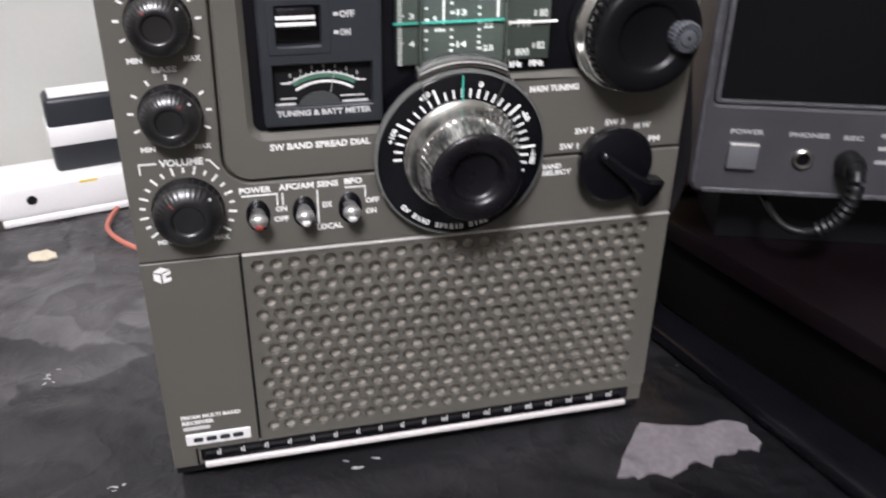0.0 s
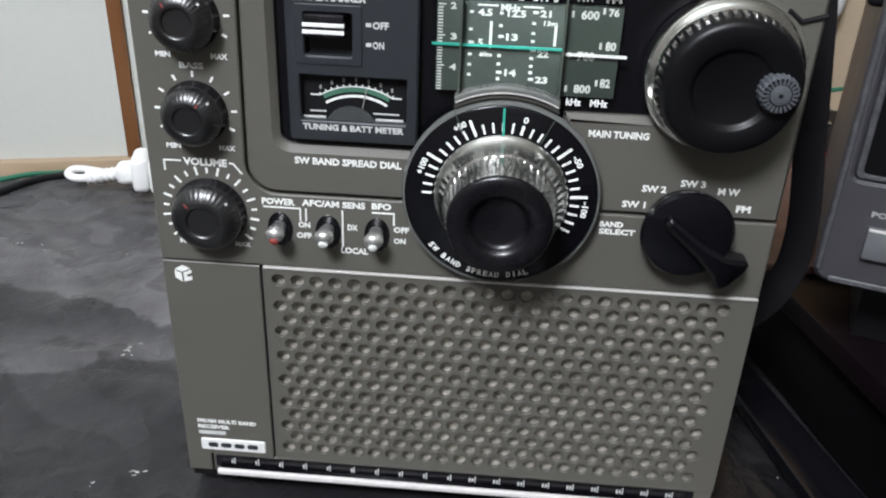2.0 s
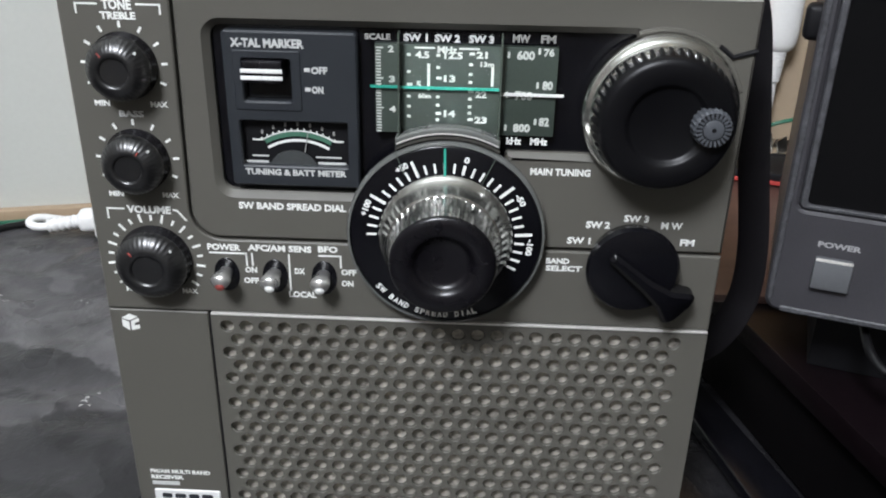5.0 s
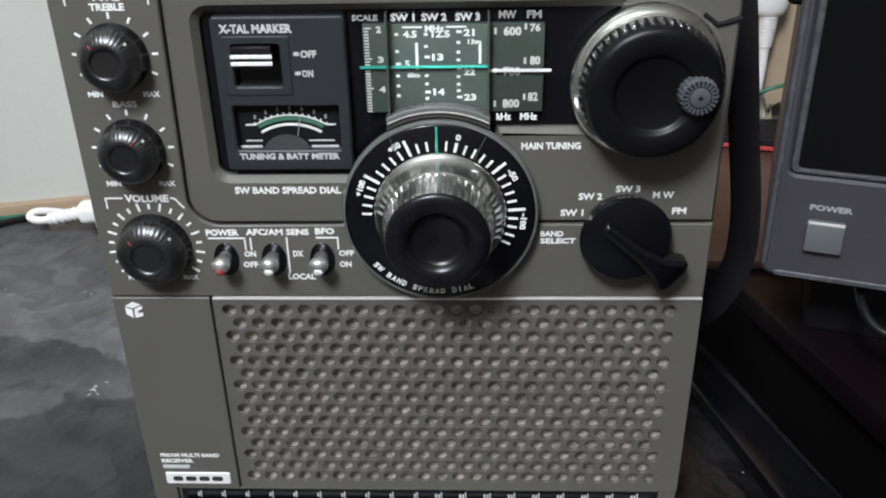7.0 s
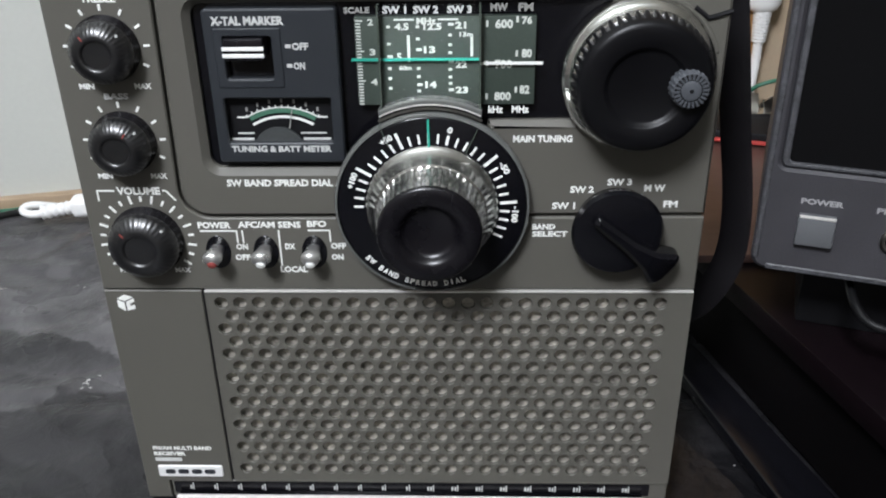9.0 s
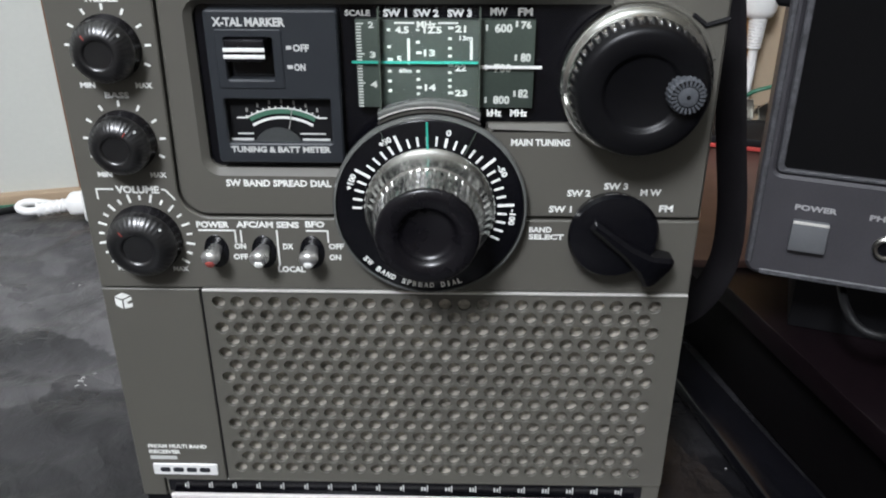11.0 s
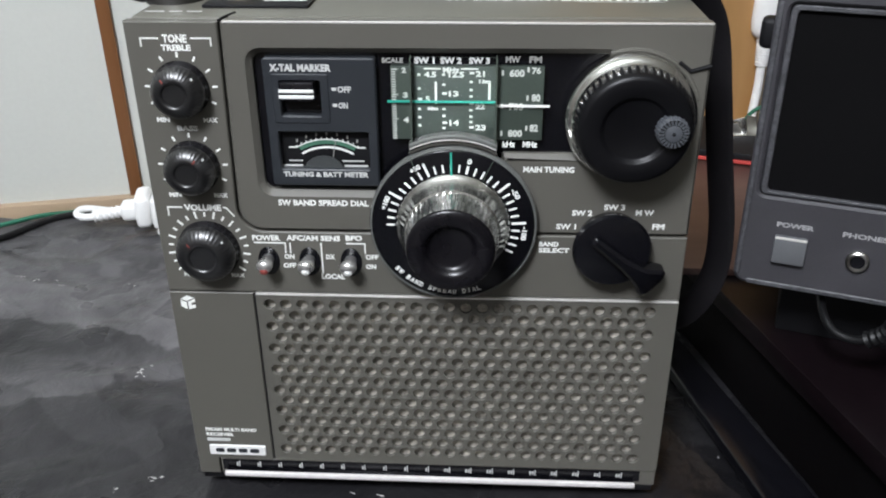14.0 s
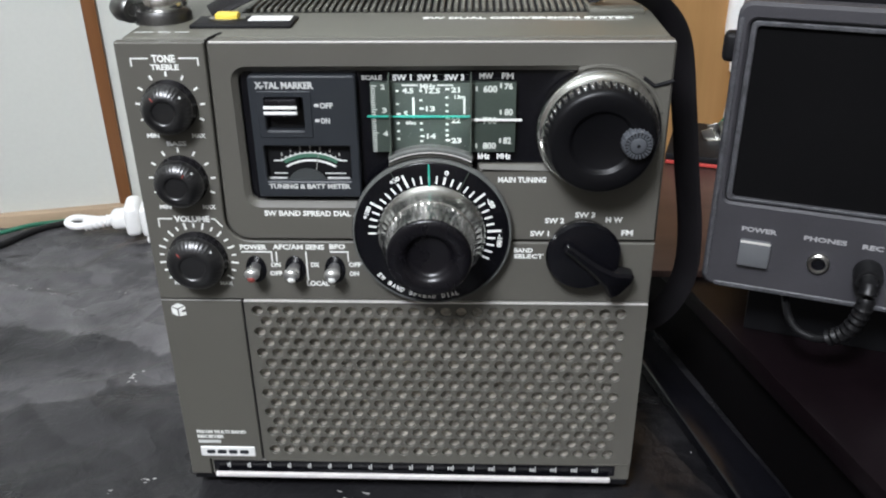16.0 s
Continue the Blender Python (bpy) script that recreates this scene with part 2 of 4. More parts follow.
def tube(pts, r, seg=10, per=8, ring_every=0, ring_r=0.0, bm=None, flatten=None):
    """A cable along a smooth curve; ring_every: ribs; flatten: (width, thickness, side direction) for a strap."""
    bm = bm or bmesh.new()
    c = spline(pts, per)
    rings, up = [], Vector((0, 0, 1))
    for i, p in enumerate(c):
        t = (c[min(i + 1, len(c) - 1)] - c[max(i - 1, 0)]).normalized()
        side = Vector(flatten[2]) if flatten else (t.cross(up) if abs(t.z) < 0.95 else t.cross(Vector((0, 1, 0))))
        side = (side - t * side.dot(t)).normalized()
        nrm = t.cross(side)
        rr = ring_r if ring_every and (i // ring_every) % 2 else r
        wa, wb = (flatten[0] / 2, flatten[1] / 2) if flatten else (rr, rr)
        rings.append([bm.verts.new(p + side * wa * math.cos(2 * math.pi * k / seg) + nrm * wb * math.sin(2 * math.pi * k / seg)) for k in range(seg)])
    for a, b in zip(rings[:-1], rings[1:]):
        for k in range(seg):
            bm.faces.new((a[k - 1], a[k], b[k], b[k - 1]))
    bm.faces.new(rings[0])
    bm.faces.new(rings[-1])
    return bm


def prism(pts, z0, z1, bev=0.8):
    bm = bmesh.new()
    a = [bm.verts.new((x, y, z0)) for x, y in pts]
    f = bm.faces.new(a)
    ex = bmesh.ops.extrude_face_region(bm, geom=[f])
    for g in ex["geom"]:
        if isinstance(g, bmesh.types.BMVert):
            g.co.z = z1
    bmesh.ops.recalc_face_normals(bm, faces=bm.faces[:])
    if bev:
        bmesh.ops.bevel(bm, geom=bm.edges[:], offset=bev, segments=2, profile=0.5, affect="EDGES")
    return bm


def lettering(text, x0, x1, z, h, y, material, parent, turn=0.0, top=False, bold=0.12):
    """Printed words between x0 and x1, h high, their middle at z (or at depth z on a top face)."""
    cu = bpy.data.curves.new("lettering", "FONT")
    cu.body, cu.resolution_u, cu.offset = text, 2, 0.04
    ob = bpy.data.objects.new("lettering", cu)
    me = bpy.data.meshes.new_from_object(ob)
    bm = bmesh.new()
    bm.from_mesh(me)
    bpy.data.objects.remove(ob)
    bpy.data.meshes.remove(me)
    xs, ys = [v.co.x for v in bm.verts], [v.co.y for v in bm.verts]
    a, b, c, d = min(xs), max(xs), min(ys), max(ys)
    for v in bm.verts:
        u, w = (v.co.x - (a + b) / 2) / (b - a) * (x1 - x0), (v.co.y - (c + d) / 2) / (d - c) * h
        cs, sn = math.cos(radians(turn)), math.sin(radians(turn))
        u, w = u * cs - w * sn, u * sn + w * cs
        v.co = (u + (x0 + x1) / 2, z + w, y) if top else (u + (x0 + x1) / 2, y, z + w)
    ex = bmesh.ops.extrude_face_region(bm, geom=bm.faces[:])
    for g in ex["geom"]:
        if isinstance(g, bmesh.types.BMVert):
            g.co += Vector((0, 0, bold) if top else (0, -bold, 0))
    return part("lettering", bm, material, parent)


# ---- the room ----
WALL_TURN = 13.5
wa = radians(WALL_TURN)


def on_wall(s, off=0.0):
    """A place s mm along the back wall from the brown strip, off mm in front of it."""
    return (-163.5 + s * math.cos(wa) + off * math.sin(wa), 337 + s * math.sin(wa) - off * math.cos(wa))


def wall_box(s0, s1, o0, o1, z0, z1, bev=0.0):
    bm = box(s0, s1, -o1, -o0, z0, z1, bev)
    bm.transform(Matrix.Translation((-163.5, 337.8, 0)) @ Matrix.Rotation(wa, 4, "Z"))
    return bm


tagged(part("wall_back", wall_box(-2200, 2600, -80, 0, -720, 1700), WALLPAINT), "off-white painted panel wall behind the table", "wall", kind="structure")
# unseen walls added to close the room, kept dark to hold bounced light down
tagged(part("wall_front", box(-2400, 2600, -2300, -2220, -720, 1700), PLASTER), "unseen dark plaster wall behind the viewer", "wall", kind="structure")
tagged(part("wall_left", box(-2080, -2000, -2220, 700, -720, 1700), PLASTER), "unseen dark plaster side wall", "wall", kind="structure")
tagged(part("wall_right", box(2300, 2380, -2220, 1100, -720, 1700), PLASTER), "unseen dark plaster side wall", "wall", kind="structure")
tagged(part("ceiling", box(-2200, 2600, -2300, 1300, 1700, 1780), WALLPAINT), "plain pale ceiling", "ceiling", kind="structure")
tagged(part("floor", box(-2200, 2600, -2300, 1300, -800, -720), FLOORWOOD), "brown wooden floor", "floor", kind="structure")
tagged(part("trim_post", wall_box(0, 10.5, -1, 4, 9, 1690, 1), POSTWOOD), "narrow brown wooden strip on the white wall", "trim", kind="structure")
tagged(part("baseboard", wall_box(-900, 372, -1, 8, -20, 9, 1), TANWOOD), "low tan wooden moulding along the wall's foot", "baseboard", kind="structure")
BEIGE = mat("beige_wall_panel", (0.50, 0.40, 0.28), 0.6, 0.0, 0.06, 200, 8, 0.05)
tagged(part("wall_panel", wall_box(559, 1500, -1, 5, -20, 1400, 1), BEIGE), "beige wall panel behind the receiver", "wall", kind="structure")
tagged(part("wooden_board", wall_box(385, 558, -1, 14, -20, 1400, 1.5), ORANGE), "orange-brown wooden board standing against the wall", "board")

# ---- table with its black sheet ----
table = thing("table", 100, 0, -720, "wooden table covered by a black sheet", "table")
part("tabletop", box(-700, 950, -520, 312, -36, -11, 2), TABLEWOOD, table)
for lx in (-660, 910):
    for ly in (-480, 270):
        part("leg", box(lx - 25, lx + 25, ly - 25, ly + 25, -720, -36.5, 3), TABLEWOOD, table)


def sheet_height(x, y):
    p = Vector((x / 95, y / 60, 0.3))
    far = min(1.0, max(0.0, (max(-x - 4, x - 228, -y - 4, y - 105)) / 25))
    ridge = 1 - abs(noise.noise(p)) * 4.5
    fold = 1 - abs(noise.noise(Vector((x / 48 + y / 90, y / 30, 7.7)))) * 6
    h = 2.0 * max(0, ridge) ** 2 + 1.0 * max(0, fold) ** 2 + 4.2 * noise.noise(Vector((x / 80, y / 42, 2))) + 1.0 * noise.noise(Vector((x / 24, y / 17, 5)))
    return -1.2 + h * far * (0.3 if x > 240 else 1)


def sheet():
    bm = bmesh.new()
    nx, ny, x0, x1, y0, y1 = 360, 210, -690, 900, -515, 318
    grid = []
    for j in range(ny + 1):
        row = []
        for i in range(nx + 1):
            x, y = x0 + (x1 - x0) * i / nx, y0 + (y1 - y0) * j / ny
            yy = y + (5 * noise.noise(Vector((x / 60, 3, 3))) + 7 * noise.noise(Vector((x / 150, 9, 3))) if j == ny else 0)
            row.append(bm.verts.new((x, yy, sheet_height(x, y))))
        grid.append(row)
    for a, b in zip(grid[:-1], grid[1:]):
        for i in range(nx):
            bm.faces.new((a[i], a[i + 1], b[i + 1], b[i]))
    return bm


def sheet_material():
    m = mat("black_vinyl_sheet", (0.02, 0.02, 0.022), 0.3, 0.0, 0.3, 300, 16, 0.0, rvary=0.14, spec=0.32)
    n, l = m.node_tree.nodes, m.node_tree.links
    p = n["Principled BSDF"]
    tc, w, d, pale_noise, ramp, mix, mp = (n.new("ShaderNode" + k) for k in ("TexCoord", "TexNoise", "Bump", "TexNoise", "ValToRGB", "Mix", "Mapping"))
    w.inputs["Scale"].default_value, w.inputs["Detail"].default_value, w.inputs["Distortion"].default_value = 34, 5, 0.3
    d.inputs["Strength"].default_value, d.inputs["Distance"].default_value = 0.85, 0.005
    l.new(tc.outputs["Object"], w.inputs["Vector"])
    crease, sub, ab, mul, add = (n.new("ShaderNode" + k) for k in ("TexNoise", "Math", "Math", "Math", "Math"))
    crease.inputs["Scale"].default_value, crease.inputs["Detail"].default_value, crease.inputs["Distortion"].default_value = 7.5, 3, 0.5
    l.new(tc.outputs["Object"], crease.inputs["Vector"])
    sub.operation, ab.operation, mul.operation, add.operation = "SUBTRACT", "ABSOLUTE", "MULTIPLY", "ADD"
    sub.inputs[1].default_value, mul.inputs[1].default_value = 0.5, -5.0
    l.new(crease.outputs["Fac"], sub.inputs[0])
    l.new(sub.outputs[0], ab.inputs[0])
    l.new(ab.outputs[0], mul.inputs[0])
    l.new(mul.outputs[0], add.inputs[0])
    l.new(w.outputs["Fac"], add.inputs[1])
    l.new(add.outputs[0], d.inputs["Height"])
    l.new(d.outputs[0], p.inputs["Normal"])
    # uneven pale patches that stand in for the white wall's reflection
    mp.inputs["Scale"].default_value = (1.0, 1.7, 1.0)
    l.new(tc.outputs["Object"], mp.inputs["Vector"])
    l.new(mp.outputs[0], pale_noise.inputs["Vector"])
    pale_noise.inputs["Scale"].default_value, pale_noise.inputs["Detail"].default_value, pale_noise.inputs["Distortion"].default_value = 7, 4, 0.5
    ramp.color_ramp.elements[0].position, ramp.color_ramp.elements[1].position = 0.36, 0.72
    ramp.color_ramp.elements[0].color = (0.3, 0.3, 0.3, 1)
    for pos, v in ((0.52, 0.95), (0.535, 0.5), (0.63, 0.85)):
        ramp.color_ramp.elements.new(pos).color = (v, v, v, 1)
    l.new(pale_noise.outputs["Fac"], ramp.inputs[0])

    def calc(op, a, b):
        k = n.new("ShaderNodeMath")
        k.operation = op
        for q, v in enumerate((a, b)):
            if isinstance(v, (int, float)):
                k.inputs[q].default_value = v
            else:
                l.new(v, k.inputs[q])
        return k.outputs[0]

    def span(v, a, b, c, e):
        k = n.new("ShaderNodeMapRange")
        for q, u in zip(("From Min", "From Max", "To Min", "To Max"), (a, b, c, e)):
            k.inputs[q].default_value = u
        l.new(v, k.inputs["Value"])
        return k.outputs[0]

    # painted sheen: strong behind a fold, weak in front, shaded away beside the stand
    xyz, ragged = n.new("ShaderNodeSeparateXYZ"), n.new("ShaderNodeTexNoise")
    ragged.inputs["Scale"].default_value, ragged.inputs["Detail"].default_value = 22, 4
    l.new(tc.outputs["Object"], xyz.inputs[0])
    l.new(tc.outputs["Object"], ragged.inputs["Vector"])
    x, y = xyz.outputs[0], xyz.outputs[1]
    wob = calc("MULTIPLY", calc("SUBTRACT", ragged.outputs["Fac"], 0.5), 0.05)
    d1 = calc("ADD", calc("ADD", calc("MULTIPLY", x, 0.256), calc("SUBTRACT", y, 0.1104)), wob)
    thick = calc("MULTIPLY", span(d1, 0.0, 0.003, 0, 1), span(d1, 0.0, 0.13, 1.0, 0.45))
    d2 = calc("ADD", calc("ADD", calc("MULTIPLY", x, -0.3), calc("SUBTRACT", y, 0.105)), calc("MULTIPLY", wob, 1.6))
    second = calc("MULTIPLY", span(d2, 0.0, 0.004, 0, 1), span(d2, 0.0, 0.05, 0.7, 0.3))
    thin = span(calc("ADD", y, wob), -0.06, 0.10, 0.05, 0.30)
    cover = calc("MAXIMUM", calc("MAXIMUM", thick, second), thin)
    # darkening right of the radio stands in for a cast shadow
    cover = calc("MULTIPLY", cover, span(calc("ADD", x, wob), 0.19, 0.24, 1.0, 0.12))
    painted_sheen = calc("MULTIPLY", ramp.outputs[0], cover)
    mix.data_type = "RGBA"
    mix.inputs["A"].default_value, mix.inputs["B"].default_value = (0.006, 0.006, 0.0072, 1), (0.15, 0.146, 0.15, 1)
    l.new(painted_sheen, mix.inputs["Factor"])
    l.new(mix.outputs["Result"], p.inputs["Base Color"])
    return m


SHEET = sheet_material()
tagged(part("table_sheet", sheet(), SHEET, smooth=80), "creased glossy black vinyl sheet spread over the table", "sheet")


# ---- the radio ----
radio = thing("radio", 112, 50, 0, "olive-grey multi-band portable radio with many knobs, standing on the sheet", "radio")
R = radio
# case
part("case", box(0.6, 223, 5.4, 100, 4, 233, 2.2, seg=3), OLIVE_TOP, R)
for fx in (18, 205):
    for fy in (14, 88):
        bm = lathe([(0.01, 0), (7, 0), (7, 4), (0.01, 4)], 0, 0, 20)
        bm.transform(Matrix.Translation((fx, fy, 4.5)) @ Matrix.Rotation(radians(-90), 4, "X"))
        part("foot", bm, MATT, R, "black rubber foot")

# front panels
up_panel = rounded([(37.6, 232.6), (35.8, 144.6), (223.6, 144.9), (223.6, 232.6)], [1.5, 10, 0.5, 1.5], 8)
window = rounded([(48, 220), (48, 162.6), (120, 162.6), (144, 164), (146, 179.8), (186, 179.8), (186, 220.4)], [4, 4, 1, 1, 1, 1, 1], 4)
part("upper_panel", slab(up_panel, 0, 5, [window], 0.9, 2.4), OLIVE, R)
# strip puts the top edge's highlight into colour, along with its wear
part("edge_line", box(38.5, 222.8, -0.25, 0.6, 231.7, 232.6, 0.2), EDGE, R, "worn edge with its highlight painted in")
left_panel = [(0, 232.2), (0, 113.8), (223.6, 113.8), (223.6, 143.9), (46, 143.6)] + [(46 - 11 * math.sin(radians(a)), 154.6 - 11 * math.cos(radians(a))) for a in range(15, 91, 15)] + [(36.6, 232.2)]
part("control_panel", slab(left_panel, 0, 5, [], 0.5), OLIVE, R)
part("lower_panel", slab([(0, 9), (10.2, 9), (10.2, 18.4), (37.6, 18.4), (37.6, 113.2), (0, 113.2)], 0, 5, [], 0.4), OLIVE, R)
# black strip behind the open gap stands in for its deep shade
part("seam_shade", box(37.3, 38.9, 0.9, 2.0, 18.8, 113.0), MATT, R, "black strip painting the seam's shade beside the grille")
part("base_panel", slab([(10.8, 9), (223.6, 9), (223.6, 18.4), (10.8, 18.4)], 0.6, 5, [], 0.4), OLIVE, R)
part("base_edge", slab([(0.6, 4.6), (223, 4.6), (223, 8.6), (0.6, 8.6)], 1.4, 5.2, [], 0.6), MATT, R, "black base edge")
part("grille_foot_line", box(39.4, 222.6, -0.12, 0.6, 18.6, 19.3, 0.15), OLIVE_TOP, R, "raised line under the grille")


def grille():
    """Plate with staggered round holes right through it."""
    bm = bmesh.new()
    x0, x1, z0, z1, r, deep = 38.6, 223.6, 19.0, 113.0, 2.5, 1.2
    rows, dz, px = 15, 5.86, 7.27

    def quad(a, b, c, d):
        bm.faces.new([bm.verts.new((x, 0, z)) for x, z in ((a, c), (b, c), (b, d), (a, d))])

    top = 107.6 + dz / 2
    low = top - rows * dz
    quad(x0, x1, top, z1)
    quad(x0, x1, z0, low)
    for k in range(rows):
        zc = 107.6 - k * dz
        n = 24 - k % 2
        xs = 44.5 + (px / 2 if k % 2 else 0)
        quad(x0, xs - px / 2, zc - dz / 2, zc + dz / 2)
        quad(xs + (n - 0.5) * px, x1, zc - dz / 2, zc + dz / 2)
        corner = math.atan2(dz, px)
        angs = [corner * t for t in (-1, -0.5, 0, 0.5)]
        angs += [corner + (math.pi - 2 * corner) * t for t in (0, 0.25, 0.5, 0.75)]
        angs = angs + [a + math.pi for a in angs]
        for i in range(n):
            cx = xs + i * px
            rings = [[] for _ in range(4)]
            for a in angs:
                c, s = math.cos(a), math.sin(a)
                k2 = min(px / 2 / max(abs(c), 1e-6), dz / 2 / max(abs(s), 1e-6))
                rings[0].append(bm.verts.new((cx + k2 * c, 0, zc + k2 * s)))
                for q, (f, y) in enumerate(((1.09, 0.0), (1.0, 0.22), (0.98, deep))):
                    rings[q + 1].append(bm.verts.new((cx + r * f * c, y, zc + r * f * s)))
            for u, w in zip(rings[:-1], rings[1:]):
                for j in range(len(angs)):
                    bm.faces.new((u[j - 1], u[j], w[j], w[j - 1]))
    return bm


part("gauze", box(39, 223, 3.8, 4.6, 20, 112), GAUZE, R, "pale metal gauze behind the grille")
part("speaker_grille", grille(), OLIVE, R, "perforated speaker grille with staggered round holes", smooth=35)
# pale strip paints the highlight on the grille panel's top chamfer
part("grille_edge", box(38.8, 223.4, -0.6, 2, 112.5, 113.4, 0.3), EDGE, R, "pale strip painted as the chamfer's highlight")
# bottom scale and bar
part("scale_strip", box(12, 216, 0.1, 1, 11.8, 17.6), BLACK, R, "black strip with small white marks")
for i in range(19):
    x = 20.3 + i * 10.39
    b = bar(x, 13.6, x, 17.0, 0.45, 0.1)
    bar(x - 1.4, 15.0, x - 0.7, 15.0, 1.9, 0.1, b)
    if i > 9:
        bar(x - 2.7, 15.0, x - 1.9, 15.0, 1.9, 0.1, b)
    part("scale_mark", b, MIDPRINT, R)
part("bar_holder", box(14, 213, -1.9, 1, 10.4, 12.2, 0.2), BLACK, R)
part("front_bar", box(13.4, 213.6, -4, -1.8, 10.4, 13.0, 0.7), WHITEBAR, R, "long white bar along the foot")

# small writing on the lower panel; brand plate kept as plain shapes
part("badge", slab(rrect(6.6, 34.4, 21.2, 27.2, 0.8), -0.7, 0.2, [], 0.3), mat("silver_badge", (0.78, 0.78, 0.76), 0.45, 0.0, 0.06), R, "silver badge with dark bars")
for a, b in ((9.8, 14.0), (15.2, 19.8), (21.0, 25.4), (26.6, 31.2)):
    part("badge_bar", flat(rrect(a, b, 23.0, 25.4, 0.8, 2), -0.7, None, 0.1), NAVY, R)
lettering("FM/AM MULTI BAND", 6.0, 31.0, 36.4, 2.0, 0, PRINT, R)
lettering("RECEIVER", 6.0, 19.5, 33.4, 2.0, 0, PRINT, R)
part("model_bar", bar(6.2, 30.3, 17.5, 30.3, 1.7, 0), MIDPRINT, R)
bm = bmesh.new()
flat([(4.6, 109.6), (7.6, 111.4), (10.6, 110.2), (7.4, 108.6)], 0, bm)
flat([(4.5, 109.0), (7.1, 107.9), (7.1, 104.2), (4.5, 106.0)], 0, bm)
flat([(7.8, 108.2), (11.0, 109.7), (11.0, 108.3), (9.2, 107.5), (9.2, 106.3), (11.0, 106.8), (11.0, 105.2), (7.8, 104.3)], 0, bm)
part("emblem", bm, PRINT, R)

# tone and volume knobs with their ticks
def ticks(cx, cz, r, n, a0, a1, ln, w, long_every=0):
    for i in range(n):
        a = radians(a0 + (a1 - a0) * i / (n - 1))
        l2 = ln * (1.25 if long_every and i % long_every == 0 else 0.8 if long_every else 1)
        c, s = math.sin(a), math.cos(a)
        part("tick", bar(cx + (r - l2 / 2) * c, cz + (r - l2 / 2) * s, cx + (r + l2 / 2) * c, cz + (r + l2 / 2) * s, w, 0), PRINT, R)


def small_knob(cx, cz, r, mark):
    base = part("tone_knob" if r < 12 else "volume_knob", lathe([(r + 0.5, 0.2), (r + 0.5, -1.2), (r, -1.9), (r * 0.98, -4.6)], cx, cz, 56), KNOB, R)
    part("knob_body", lathe([(r * 0.96, -4.2), (r * 0.99, -4.8), (r * 0.98, -6.2), (r * 0.94, -7.4), (r * 0.78, -9.2), (r * 0.62, -10.2), (r * 0.50, -10.4), (r * 0.45, -10.1), (r * 0.42, -9.4), (0.01, -9.2)], cx, cz, 216, 36, 0.15, (2, 3, 4)), SHEEN, base, "ribbed glossy black cap")
    a = radians(mark)
    part("pointer", bar(cx + r * 0.55 * math.sin(a), cz + r * 0.55 * math.cos(a), cx + r * 0.72 * math.sin(a), cz + r * 0.72 * math.cos(a), 0.5, -10.0, thick=0.3), REDDIM, base)
    # pale dot painted as the glint on the cap's upper right rim
    part("dot", flat(circle(cx + r * 0.88 * math.sin(radians(50)), cz + r * 0.88 * math.cos(radians(50)), 0.5, 10), -8.0, thick=0.6), MIDPRINT, base)


for cz, m in ((206, -35), (173.2, 35)):
    ticks(19.4, cz, 13.5, 9, -115, 115, 2.1, 0.85)
    small_knob(19.4, cz, 10.7, m)
    lettering("MIN", 7.4, 12.6, cz - 12.9, 2.0, 0, PRINT, R)
    lettering("MAX", 26.4, 32.2, cz - 12.9, 2.0, 0, PRINT, R)
ticks(21, 135, 16.4, 19, -125, 125, 2.6, 0.85, 2)
small_knob(21, 135, 12.9, -40)
lettering("MIN", 8.2, 13.2, 122.2, 2.0, 0, PRINT, R)
lettering("MAX", 29.2, 35.0, 122.2, 2.0, 0, PRINT, R)
lettering("TONE", 14.6, 24.2, 225.7, 3.3, 0, PRINT, R)
lettering("TREBLE", 13.6, 25.2, 222.2, 2.4, 0, PRINT, R)
# BASS in duller print: the knob's shadow over it is put into the colour
lettering("BASS", 15.2, 23.6, 189.6, 2.2, 0, MIDPRINT, R)
lettering("VOLUME", 12.8, 28.6, 154.5, 3.0, 0, PRINT, R)
def strokes(*lines):
    """One bent line of print."""
    bm = bmesh.new()
    for x0, z0, x1, z1 in lines:
        bar(x0, z0, x1, z1, 0.58, 0, bm)
    part("bracket_line", bm, PRINT, R)


strokes((6.0, 225.8, 13.2, 225.8), (6.0, 226.1, 6.0, 222.6))
strokes((25.6, 225.9, 33.4, 225.9), (33.4, 226.2, 33.4, 222.8))
strokes((5.8, 154.6, 12.0, 154.6), (5.8, 154.9, 5.8, 150.6))
strokes((29.4, 154.7, 31.0, 154.5), (30.8, 154.6, 33.9, 150.7))

# toggle switches
for tx, tip in ((46.6, REDDIM), (64.4, PRINT), (82.4, PRINT)):
    sw = part("toggle_switch", slab(circle(tx, 129.8, 4.7, 24), -0.3, 0.4, [], 0.2), BLACK, R)
    for v in sw.data.vertices:
        zz = v.co.z * 1000
        v.co.z = (129.8 + (zz - 129.8) * 1.45) * MM
    tilt = Matrix.Translation((tx - 0.2, 0, 131.2)) @ Matrix.Rotation(radians(0), 4, "X")
    body = lathe([(0.01, 2), (2.2, 1.8), (2.5, -2), (3.0, -6.5), (3.4, -9.6), (3.2, -11.4), (2.2, -12.5), (0.01, -12.9)], 0, 0, 24)
    body.transform(tilt @ Matrix.Diagonal((1.05, 0.78, 0.85, 1)))
    part("lever", body, LEVER, sw, "satin metal bat lever")
    t2 = lathe([(1.9, -11.9), (1.4, -12.6), (0.01, -12.9)], 0, -1.5, 12)
    t2.transform(tilt @ Matrix.Diagonal((1, 0.785, 1, 1)))
    part("tip", t2, tip, sw)
